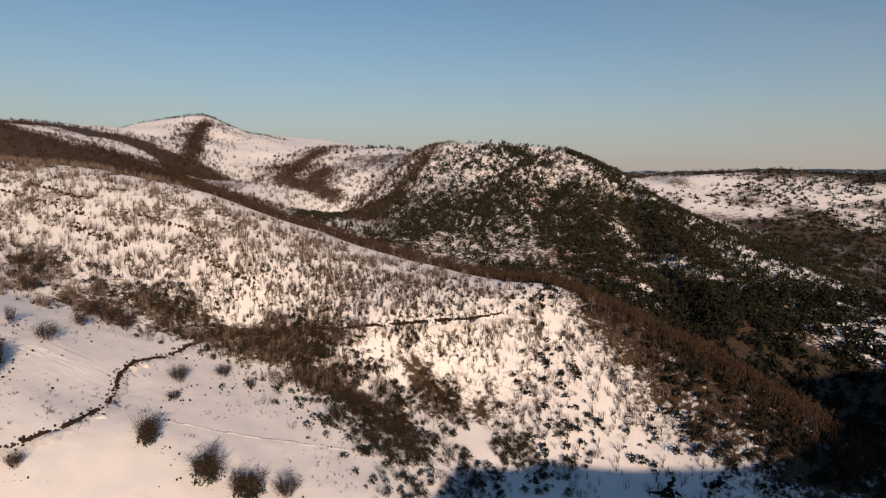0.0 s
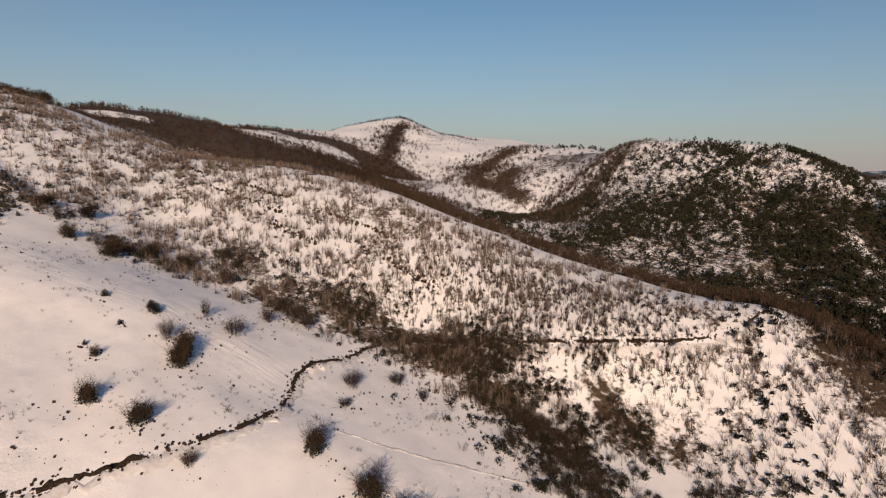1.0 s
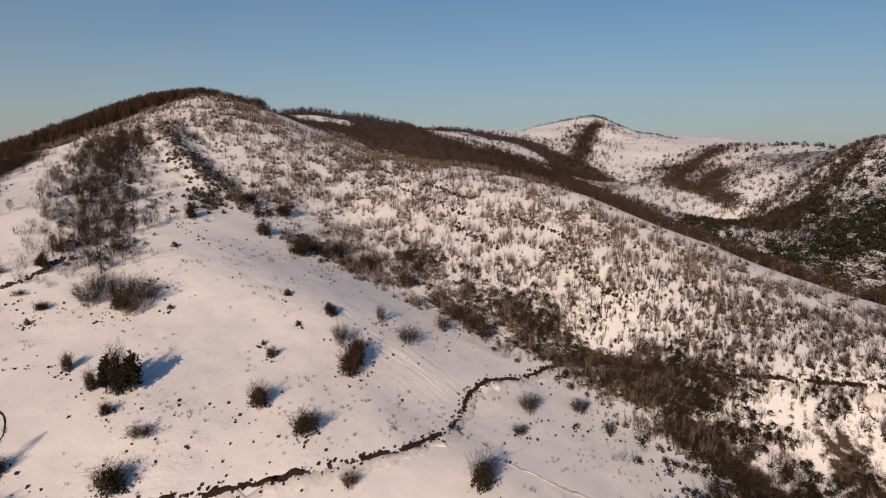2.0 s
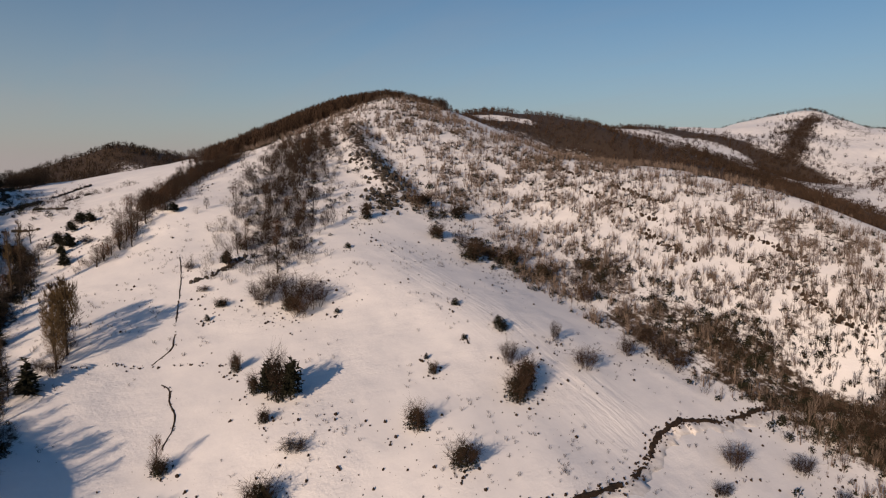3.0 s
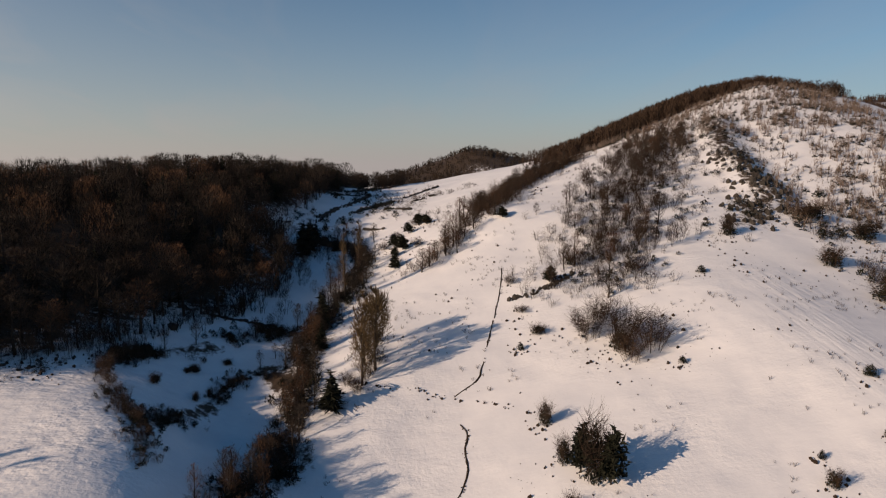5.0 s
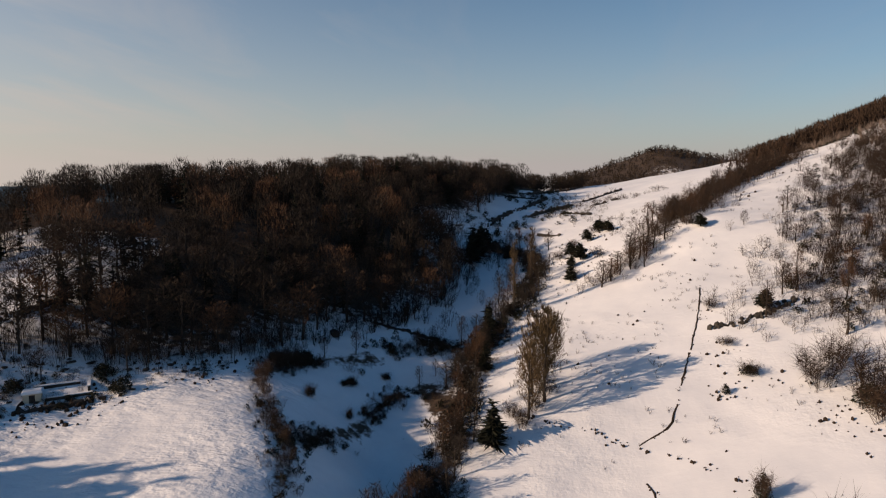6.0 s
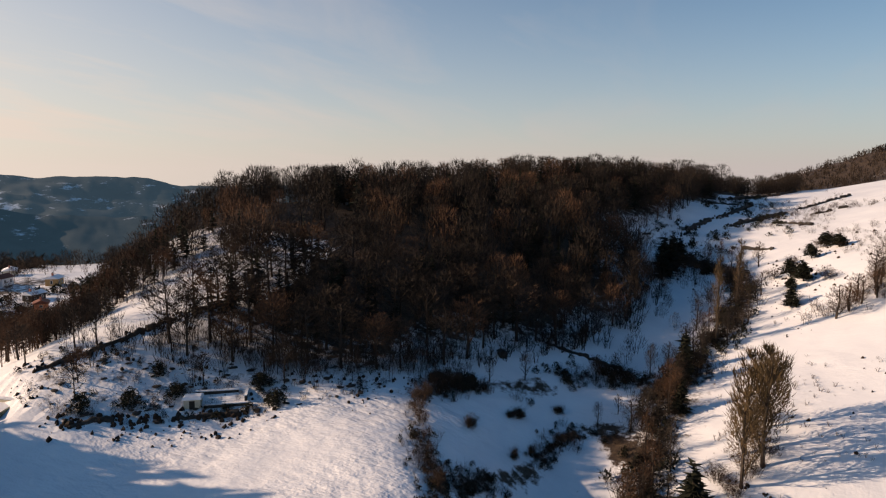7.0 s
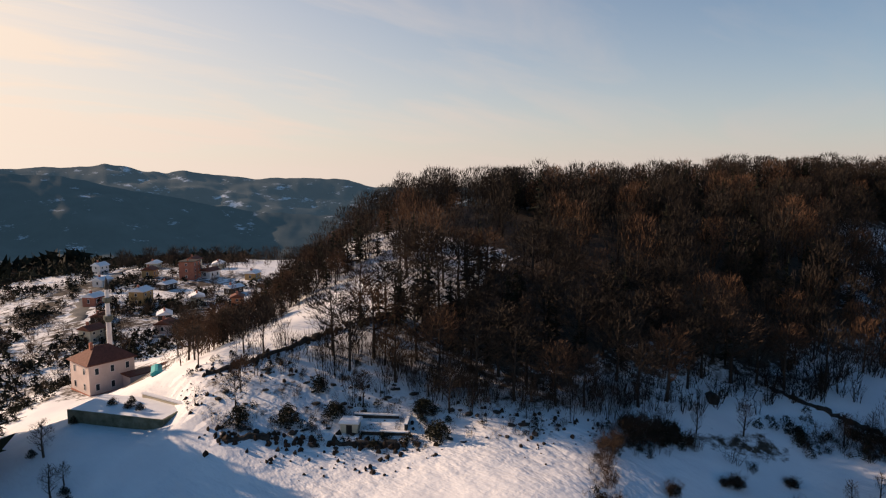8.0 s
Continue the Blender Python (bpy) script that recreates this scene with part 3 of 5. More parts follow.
    tip = np.stack([np.cos(a) * wide * 0.28 * rng.random(stems), np.sin(a) * wide * 0.28 * rng.random(stems), rng.uniform(0.72, 0.98, stems)], 1)
    u = rng.random(n) ** 0.85
    a = rng.uniform(0, 6.283, n)
    lump = 0.78 + 0.22 * np.sin(3 * a + turn[0]) * np.cos(7 * u + turn[1])
    r = wide * 0.5 * (0.4 + 0.6 * np.sin(np.pi * np.clip(u * 0.86 + 0.1, 0, 1))) * np.sqrt(rng.random(n)) * lump
    top = 1 - 0.3 * (2 * r / wide) ** 2
    s = np.stack([np.cos(a) * r, np.sin(a) * r, low + (top - reach * 0.75 - low) * u], 1)
    grow = reach * rng.uniform(0.35, 1.0, n)
    e = s + np.stack([np.cos(a) * grow * 0.3, np.sin(a) * grow * 0.3, grow], 1) + rng.normal(size=(n, 3)) * (0.03, 0.03, 0.01)
    return np.vstack([blades(base, tip, thick * 1.5), blades(s, e, thick)])


def lump_soup():
    """A small uneven clod, about 1 wide: rows of three corners."""
    a = np.arange(5) * 1.2566 + rng.normal(size=5) * 0.2
    ring = np.stack([np.cos(a), np.sin(a), 0 * a], 1) * rng.uniform(0.28, 0.62, (5, 1)) + (0, 0, -0.15)
    mid = ring * rng.uniform(0.6, 0.95, (5, 1)) + np.stack([0 * a, 0 * a, rng.uniform(0.25, 0.6, 5)], 1)
    top = np.array([rng.normal() * 0.12, rng.normal() * 0.12, 0.68])
    out = []
    for k in range(5):
        j = (k + 1) % 5
        out += [(ring[k], ring[j], mid[j]), (ring[k], mid[j], mid[k]), (mid[k], mid[j], top)]
    return np.array(out).reshape(-1, 3)


def tree_soup(wide, bole, limbs, twigs, thick, rise, trunk=0.016):
    """A bare tree of height 1: the wood (trunk and limbs) and the crown (twigs)."""
    bend = np.cumsum(rng.normal(size=(5, 3)) * (0.012, 0.012, 0), axis=0)
    spine = np.stack([0 * np.arange(5), 0 * np.arange(5), np.array([-0.03, 0.25, 0.5, 0.75, 0.93])], 1) + bend
    wood, starts, ends = [tube(spine, trunk * np.array([1.25, 0.9, 0.65, 0.4, 0.12]))], [], []
    for k in range(limbs):
        u = bole + (0.93 - bole) * (k + rng.random()) / limbs
        z = np.array([np.interp(u, spine[:, 2], spine[:, i]) for i in range(3)])
        a, mid = rng.uniform(0, 6.283), 1 - abs((u - bole) / (1 - bole) - 0.35) * 0.8
        out = np.array([math.cos(a), math.sin(a), 0]) * wide * 0.5 * mid * rng.uniform(0.6, 1)
        tip = z + out + np.array([0, 0, rise * np.hypot(out[0], out[1]) + 0.05])
        mid_ = np.array([bend[3][0], bend[3][1], (1 + bole) * 0.5])
        reach = (tip - mid_) / (wide * 0.5, wide * 0.5, (1 - bole) * 0.5)
        tip = mid_ + (tip - mid_) * min(1.0, 0.84 / np.linalg.norm(reach))
        elbow = z * 0.5 + tip * 0.5 + rng.normal(size=3) * 0.015 - np.array([0, 0, 0.015])
        wood.append(tube([z, elbow, tip], trunk * np.array([0.42, 0.25, 0.07]), 3))
        starts += [z, elbow]
        ends += [elbow, tip]
    starts, ends = np.array(starts), np.array(ends)
    n1 = twigs // 3
    own = rng.integers(0, len(starts), n1)
    w = rng.random(n1)[:, None]
    s = starts[own] * (1 - w) + ends[own] * w
    e = s + rng.normal(size=(n1, 3)) * (0.022, 0.022, 0.014) + (ends[own] - starts[own]) * 0.14 + np.array([0, 0, 0.04])
    d = rng.normal(size=(twigs, 3)) + np.array([0, 0, 0.25])
    d /= np.linalg.norm(d, axis=1, keepdims=True)
    size = np.array([wide * 0.5, wide * 0.5, (1 - bole) * 0.5])
    lump = 0.8 + 0.2 * np.sin(d[:, :1] * 5 + 3 * wood[0][0, 0] * 99) * np.cos(d[:, 1:2] * 6)
    s2 = np.array([bend[3][0], bend[3][1], (1 + bole) * 0.5]) + d * size * lump * rng.uniform(0.45, 0.92, (twigs, 1))
    e2 = s2 + d * size * (0.10, 0.10, 0.03) + rng.normal(size=(twigs, 3)) * (0.017, 0.017, 0.01) + np.array([0, 0, 0.04])
    return np.vstack(wood), np.vstack([blades(s, e, thick), blades(s2, e2, thick * 0.8)])


def fir_soup(wide, twigs):
    """A fir of height 1: trunk, and drooping branches of needles."""
    h = 1 - rng.random(twigs) ** 0.6
    h = 0.08 + 0.9 * h
    a = rng.uniform(0, 6.283, twigs)
    reach = wide * 0.5 * (1 - h) * rng.uniform(0.55, 1.1, twigs) + 0.02
    s = np.stack([0 * h, 0 * h, h], 1)
    e = np.stack([np.cos(a) * reach, np.sin(a) * reach, h - 0.25 * reach + 0.02], 1)
    mid = s * 0.4 + e * 0.6
    e2 = mid + rng.normal(size=e.shape) * (0.05, 0.05, 0.025)
    return tube([(0, 0, -0.04), (0, 0, 0.5), (0, 0, 1)], [0.02, 0.012, 0.003]), np.vstack([blades(s, e, 0.055), blades(mid, e2, 0.05)])


def soup_mesh(name, soup, mat):
    return mesh_from(name, soup, np.arange(len(soup)).reshape(-1, 3), mat)


def part(name, mesh, parent, label=""):
    ob = new(name, mesh)
    ob.parent = parent
    return tagged(ob, label)


FEET = []


class Kind:
    """Plants of one kind: a few different ones, built once and then copied."""

    def __init__(self, name, category, builds, group="", unit=1.0):
        self.models, self.unit, self.category, self.group = [], unit, category, group
        self.name, self.builds = name, builds

    def plant(self, x, y, tall, wide, label, sink=0.0):
        k = int(rng.integers(0, len(self.builds)))
        while len(self.models) <= k:
            self.models.append(None)
        m = Matrix.Translation((x, y, float(height(x, y)) - sink)) @ Matrix.Rotation(rng.uniform(0, 6.283), 4, "Z") @ Matrix.Diagonal((wide / self.unit, wide / self.unit, tall, 1))
        if self.models[k] is None:
            ob = new(self.name)
            ob.empty_display_size = 0.2
            for pname, soup, mat, plabel in self.builds[k]:
                part(pname, soup_mesh(pname, soup, mat), ob, plabel)
            self.models[k] = ob
        else:
            ob = copy_thing(self.models[k], Matrix())
        ob.matrix_basis = m
        if self.category == "bush":
            FEET.append((x, y, wide))
        return tagged(ob, label, self.category, self.group)


def strew(name, soups, x, y, size, mat, label, category, wide=None):
    """Many plants of a kind joined in one object."""
    z = height(x, y)
    wide = size if wide is None else wide
    pick, turn = rng.integers(0, len(soups), len(x)), rng.uniform(0, 6.283, len(x))
    out = []
    for k, s in enumerate(soups):
        on = np.nonzero(pick == k)[0]
        c, sn = np.cos(turn[on])[:, None], np.sin(turn[on])[:, None]
        px, py, pz = s[None, :, 0], s[None, :, 1], s[None, :, 2]
        w, q = wide[on][:, None], size[on][:, None]
        out.append(np.stack([(px * c - py * sn) * w + x[on][:, None], (px * sn + py * c) * w + y[on][:, None], pz * q + z[on][:, None]], -1).reshape(-1, 3))
    ob = new(name, soup_mesh(name, np.vstack(out), mat))
    return tagged(ob, label, category, kind="stuff")


def scatter(box, n, density):
    """Places in a box (x0, y0, x1, y1), thinned by a density of 0 to 1."""
    x, y = rng.uniform(box[0], box[2], n), rng.uniform(box[1], box[3], n)
    keep = rng.random(n) < density(x, y)
    return x[keep], y[keep]


def beside(line, n, width):
    """n places strewn along a line."""
    pts = along([(a[0], a[1], 0) for a in line], 0.5)
    p = pts[rng.integers(0, len(pts), n)]
    return p[:, 0] + rng.normal(size=n) * width, p[:, 1] + rng.normal(size=n) * width


def sizes(n, low, high):
    return rng.uniform(low, high, n)


def bare_tree(wide, bole, limbs, twigs, thick, rise, mat, trunk=0.016):
    wood, crown = tree_soup(wide, bole, limbs, twigs, thick, rise, trunk)
    return [("trunk", wood, BARK, ""), ("crown", crown, mat, "")]


def fir_tree(wide, twigs):
    wood, needles = fir_soup(wide, twigs)
    return [("trunk", wood, BARK, ""), ("foliage", needles, GREEN, "dark green needles")]


def bare_bush(green):
    made = [("branchwork", shrub_soup(46, 900, 1, 1, 0.0078), TWIG, "")]
    if green:
        made.append(("foliage", leaf_soup(700, 0.95, 0.0, 0.66, 0.042), GREEN, "dark evergreen leaves at the base"))
    return made


wood_tree = Kind("tree", "tree", [bare_tree(0.76, 0.22, 11, 1050, 0.0095, 0.6, m_) for m_ in (SHADE_TWIG, TWIG, RUST, SHADE_TWIG, SHADE_TWIG)], "bare trees of the hill wood", 0.6)
hedge_tree = Kind("tree", "tree", [bare_tree(0.46, 0.05, 12, 620, 0.0072, 1.2, m_) for m_ in (TWIG, RUST, BARK)], "trees along the stream", 0.5)
tan_tree = Kind("tree", "tree", [bare_tree(0.46, 0.04, 15, 1700, 0.0085, 1.1, TAN) for _ in range(2)], "trees along the stream", 0.5)
poplar = Kind("poplar", "tree", [bare_tree(0.16, 0.06, 12, 600, 0.005, 3.5, TAN) for _ in range(2)], "", 0.2)
fir = Kind("fir_tree", "tree", [fir_tree(0.5, 260) for _ in range(3)], "", 0.5)
bush = Kind("bush", "bush", [bare_bush(False) for _ in range(4)])
green_bush = Kind("bush", "bush", [bare_bush(True) for _ in range(4)])
pine = Kind("pine_tree", "tree", [[("trunk", tube([(0, 0, -0.03), (0.01, 0, 0.4), (0, 0, 0.9)], [0.018, 0.013, 0.004]), BARK, ""), ("foliage", leaf_soup(900, 0.5, 0.16, 1.0, 0.05), GREEN, "dark green needles")] for _ in range(3)], "", 0.5)
round_bush = Kind("evergreen_bush", "bush", [[("foliage", leaf_soup(900, 1.0, 0.0, 1.0, 0.048), GREEN, ""), ("branchwork", shrub_soup(8, 20, 0.95, 0.9, 0.02), TWIG, "")] for _ in range(3)])

# single bushes on the snowy spur: x, y, height, width
BARE = "bare brown twiggy bush standing in the snow"
for x, y, tall, wide in ((-109, 172, 5.5, 7.5), (-110, 191, 6, 6), (-113, 203, 6, 7), (-107, 201, 6.5, 7), (-101, 200, 7, 6), (-117, 154, 6.5, 4.5), (-119, 173, 6.5, 3),
                         (-137, 209, 7, 7), (-147, 215, 5, 5), (-72, 166, 2.8, 4.5), (-58, 189, 4.5, 3.5), (-67, 191, 4.5, 6), (-120, 102, 2.6, 6), (-75, 177, 5.5, 7), (-86, 122.6, 3.4, 4.5), (-36, 142, 6, 8), (-187, 111, 1.8, 3.8), (-163, 130.5, 8.5, 9), (-172, 121, 8, 8), (-168, 127, 9, 10), (-161, 125, 6.5, 7), (-176, 125, 7, 6)):
    bush.plant(x, y, tall * 1.1, wide * 1.1, BARE)
for x, y, tall, wide in ((-112, 124, 6, 5.5), (-100, 125, 5.5, 6.5), (-107.5, 147, 7, 6), (-109, 150.5, 8, 6), (-111, 154, 6.5, 5), (-150, 104, 4.8, 3), (-68, 142, 8, 6.5), (-114, 93, 6, 7), (-53, 139, 9, 8.5), (-43.5, 138, 7.5, 9.5), (-123, 137, 3.2, 2.6), (-171, 193, 7, 9), (-166, 125, 5, 5.5),
                         (-167, 207, 6.5, 9), (-155, 211, 6, 8), (-188, 192, 6, 7), (-213, 205, 6, 11), (-202, 214, 6.5, 8), (-204, 174, 6, 5), (-130, 101, 3.2, 2.8), (-178, 112, 2.4, 4)):
    green_bush.plant(x, y, tall * 1.15, wide * 1.15, "bare bush with dark evergreen undergrowth in the snow")
pine.plant(-136.5, 105, 8, 4.6, "dark bushy young pine on open snow")
pine.plant(-132.5, 108, 9, 5.2, "dark bushy young pine on open snow")
for x, y, tall, wide in ((-134.5, 106.5, 13, 6.5), (-139.5, 103.5, 6, 3.6)):
    green_bush.plant(x, y, tall, wide, "tall dark bush with bare upper twigs on snow")
for x, y, tall, wide in ((-127, 162, 3.4, 5), (-129, 162.5, 2.6, 3), (-141, 159, 2, 3.2), (-186, 155, 1.8, 3.2), (-128.5, 151, 1.4, 1.9), (-156, 133, 1.5, 2), (-174, 107, 1.8, 2.1), (-128, 139, 1.5, 1.5)):
    round_bush.plant(x, y, tall, wide, "low dark evergreen bush in open snow")
for x, y, tall, wide in ((-196, 121, 4.2, 4), (-239.5, 121, 3.4, 4.5), (-251, 89, 4.5, 4.5), (-246, 91, 4.8, 5), (-274, 100, 4, 5), (-269, 102, 3.6, 4.5), (-233, 87, 5, 5), (-263, 95, 4, 4), (-243, 88, 3, 3)):
    (fir if rng.random() < 0.4 else pine).plant(x, y, tall, wide * 1.1, "small dark green conifer on a snowy slope")
    bush.plant(x + rng.normal() * 3, y + rng.normal() * 3, tall * 0.7, wide, "brown brush beside small conifers")
for x, y, tall, wide in ((-166, 68, 8, 8), (-203, 66, 9.5, 6), (-208, 66.5, 8, 5.5), (-192, 66, 6.5, 5), (-270, 60, 9, 9), (-264, 62, 10, 9), (-258, 60, 8, 8), (-278, 64, 8, 8), (-285, 62, 7, 8)):
    fir.plant(x, y, tall, wide, "dark green fir beside the stream hedge")
for x, y, tall, wide in ((-172, 74, 15, 7), (-176, 77, 19, 8), (-179, 75, 17, 8), (-185, 78, 14, 7)):
    tan_tree.plant(x, y, tall, wide, "tall tree with thin tan leaves on the field edge")
for x, y, tall, wide in ((-218, 72, 20, 3.6), (-238, 77, 17, 3.6)):
    poplar.plant(x, y, tall, wide, "tall narrow pale-brown poplar by the stream")
for x, y, tall, wide in ((-170, 73, 4, 4.5), (-174, 75, 5, 5), (-178, 77, 4.5, 5), (-182, 76, 5, 5), (-187, 78, 4, 4.5), (-173, 71, 3.5, 4)):
    bush.plant(x, y, tall, wide, "brown brush at the foot of tan trees")
green_bush.plant(-131, 82, 4.5, 4.5, "small dark bush under a young tree")
hedge_tree.plant(-131.3, 82, 8, 3.5, "slender bare young tree in the snow")

for x, y, tall in ((-161, 33, 2.6), (-157, 35, 2.2), (-151, 38.5, 3.2), (-145, 41, 3.4)):
    bush.plant(x, y, tall, tall * 0.9, "brown bare bush on the bank between field and pond")

for x, y, tall in ((-181, 29.5, 4.2), (-178, 28, 4.8), (-173.5, 27.5, 3.6), (-171, 27.5, 4.4), (-167.5, 29, 3.4), (-165, 30.5, 3)):
    bush.plant(x, y, tall, tall * 0.95, "bushy brown shrub at the corner of a field")

for x, y, tall, wide in ((-171.5, 36, 2.8, 2.8), (-182, 41, 2, 3.6), (-180.5, 39.8, 1.4, 2.2), (-188, 46.5, 1.6, 2.8), (-171, 43, 2.4, 2), (-174, 45, 2.6, 1.6)):
    green_bush.plant(x, y, tall, wide, "dark low bush in the shaded snow above a pond")
for x, y, tall in ((-193, 39, 6), (-188, 33.8, 5), (-201, 51, 5.5), (-204, 54, 5), (-188, 53, 4.5), (-192, 56, 4)):
    hedge_tree.plant(x, y, tall, tall * 0.6, "small bare tree in a shaded snowy hollow")

# the hedge along the stream, the ridge wood and the spur wood
hedge_soups = [np.vstack([broom(260, 0.62, 0.12, 0.011, 0.24, 4)]) for _ in range(4)]
x, y = beside(HEDGE[:7], 36, 1.7)
x2, y2 = beside(HEDGE[6:], 24, 3.0)
x, y = np.append(x, x2), np.append(y, y2)
for a, b in zip(x, y):
    hedge_tree.plant(a, b, rng.uniform(5, 9.5), rng.uniform(3.2, 5.2), "bare tree in a dense hedge along the stream")
x, y = beside([(a, b - 0.5) for a, b in HEDGE], 480, 1.7)
evergreen = [leaf_soup(64, 1.3, 0.0, 0.75, 0.125) for _ in range(4)]
fine_green = [leaf_soup(150, 1.2, 0.0, 0.8, 0.078) for _ in range(4)]
brush = [shrub_soup(12, 62, 1.0, 1.1, 0.0155) for _ in range(6)]
strew("hedge_brush", brush, x, y, sizes(len(x), 1.8, 4.6), SHADE_TWIG, "dense dark brush under the stream hedge", "brush")
x, y = beside(RIDGE_WOOD, 26, 3.4)
for a, b in zip(x, y):
    hedge_tree.plant(a, b, rng.uniform(5, 8), rng.uniform(5, 7), "bare brown tree in a strip of wood on the ridge")
x, y = beside(RIDGE_WOOD, 46, 3.8)
strew("ridge_trees", hedge_soups, x, y, sizes(len(x), 5, 8), TWIG, "bare brown trees of a strip of wood", "woods")
x, y = beside(RIDGE_WOOD, 460, 3.8)
x2, y2 = beside([(a, b - 0.8) for a, b in HEDGE[1:]], 330, 2.0)
strew("hedge_evergreens", evergreen, x2, y2, sizes(len(x2), 1.2, 3.2), GREEN, "dark evergreen undergrowth of the stream hedge", "brush")
strew("ridge_brush", brush, x, y, sizes(len(x), 3, 6), TWIG, "brown brush in a strip of wood", "brush")
x, y = beside(SPUR_WOOD, 32, 8.0)
for a, b in zip(x, y):
    hedge_tree.plant(a, b, rng.uniform(4.5, 9), rng.uniform(4, 7), "thin bare tree in an open wood on the spur")
x, y = beside(SPUR_WOOD, 120, 8.5)
strew("spur_trees", hedge_soups, x, y, sizes(len(x), 3.5, 8), TWIG, "thin bare trees in an open wood", "woods")
x, y = beside(SPUR_WOOD, 160, 8.0)
strew("spur_evergreens", evergreen, x, y, sizes(len(x), 1.0, 2.6), GREEN, "dark evergreen undergrowth of an open wood", "brush")
x, y = beside(SPUR_WOOD, 900, 8.5)
strew("spur_brush", brush, x, y, sizes(len(x), 1.8, 5.0), TWIG, "brown brush in an open wood on the spur", "brush")
x, y = beside(((-224, 90), (-226, 94), (-230, 100), (-233, 104), (-240, 108)), 16, 2.2)
for a, b in zip(x, y):
    hedge_tree.plant(a, b, rng.uniform(5, 8), rng.uniform(5, 7), "bare brown tree in a short row")
x, y = beside(((-224, 90), (-226, 94), (-230, 100), (-233, 104), (-240, 108)), 80, 2.0)
strew("row_brush", brush, x, y, sizes(len(x), 1.6, 3.6), TWIG, "brown brush under a short row of trees", "brush")
x, y = beside([(a - 6, b + 1) for a, b, c in SADDLE[:3][::-1]] + [(-378, 298), (-372, 318), (-362, 336)], 1450, 5)
strew("crest_woods", [broom(56, 0.7, 0.06, 0.034, 0.22, 3) for _ in range(5)], x, y, sizes(len(x), 0.7, 1.1) * np.interp(y, [180, 215, 270, 300, 335], [8, 11, 10, 6, 5]), TWIG, "bare brown wood behind the crest of a hill", "woods")

x, y = rng.normal(size=26) * 3.2 - 344, rng.normal(size=26) * 2.2 + 326
strew("summit_trees", [broom(90, 0.85, 0.05, 0.03, 0.2, 3) for _ in range(3)], x, y, sizes(len(x), 5, 8), SHADE_TWIG, "small dark clump of bare trees on a hilltop", "trees")

# the wood on the hill
x, y = scatter((-390, -75, -158, 82), 2600, lambda x, y: inside(WOOD, x, y) * 1.0)


def lower(x, y):
    """Trees grow lower where the wood thins out towards the village."""
    return np.where(y < -25, np.interp(x, [-235, -180], [1.0, 0.55]), 1.0)


order = np.argsort(np.hypot(x + 90, y - 40))
keep = []
for k in order:
    if all((x[k] - x[j]) ** 2 + (y[k] - y[j]) ** 2 > 15 for j in keep):
        keep.append(k)
for n, k in enumerate(keep[:72]):
    if rng.random() < 0.3 and x[k] < -215:
        fir.plant(x[k], y[k], rng.uniform(8, 12), rng.uniform(7, 10), "dark fir among bare trees in the hill wood")
    else:
        tall = rng.uniform(9.5, 13.5) * lower(x[k], y[k])
        wood_tree.plant(x[k], y[k], tall, tall * rng.uniform(0.6, 0.85), "leafless tree in a dense shaded hill wood")
rest_ = np.array([k for n, k in enumerate(keep[72:]) if n % 5 and (n % 3 or not (x[k] > -214 and y[k] < -10))], int)
soups = [np.vstack([broom(760, 0.9, 0.14, 0.0105, 0.12, 4), tube([(0, 0, -0.04), (0.01, 0, 0.4), (0, 0.01, 0.8)], [0.016, 0.011, 0.004])]) for _ in range(6)]
rusty = rng.random(len(rest_)) < 0.15
strew("rusty_wood", soups, x[rest_[rusty]], y[rest_[rusty]], sizes(rusty.sum(), 8.5, 13.5) * lower(x[rest_[rusty]], y[rest_[rusty]]), RUST, "reddish leafless trees of the hill wood", "woods")
rest_ = rest_[~rusty]
strew("hill_wood", soups, x[rest_], y[rest_], sizes(len(rest_), 10, 14) * lower(x[rest_], y[rest_]), SHADE_TWIG, "leafless brown wood on top of the hill", "woods")
x, y = scatter((-390, -75, -158, 82), 2600, lambda x, y: inside(WOOD, x, y) * np.where((x > -205) & (y < 8), 0.12, 0.45))
strew("wood_undergrowth", [shrub_soup(7, 26, 1.0, 1.1, 0.026) for _ in range(5)], x, y, sizes(len(x), 1.5, 4), SHADE_TWIG, "dark brush under the trees of a wood", "brush")
x, y = scatter((-390, -75, -158, 82), 2100, lambda x, y: inside(WOOD, x, y) * np.clip(0.35 + 1.2 * fbm(x, y, 45, 14) + 0.35 * (x < -235), 0, 0.9) * (away(WOOD[:13], x, y) > 8))
strew("wood_firs", [np.vstack(fir_soup(0.62, 60)) for _ in range(4)], x, y, sizes(len(x), 7.5, 12) * lower(x, y), GREEN, "dark firs between bare trees", "woods")
x, y = beside([(a - 1.5, b - 1.5) for a, b in WOOD[3:11]], 300, 2.6)
strew("wood_edge_brush", [shrub_soup(8, 34, 1.0, 0.9, 0.026) for _ in range(5)], x, y, sizes(len(x), 1.8, 5.5), SHADE_TWIG, "dark bare brush along the edge of a wood", "brush")
x, y = scatter((-390, -75, -158, 82), 520, lambda x, y: inside(WOOD, x, y) * fall(away(HILL_TOP, x, y), 14))
strew("ridge_top_wood", soups, x, y, sizes(len(x), 9, 12) * lower(x, y), TWIG, "closed brown treetops along the crest of a hill", "woods")
small_ = [broom(190, 0.8, 0.08, 0.015, 0.16, 3) for _ in range(4)]
x, y = beside(((-388, 36), (-400, 62), (-418, 90), (-426, 112)), 260, 5)
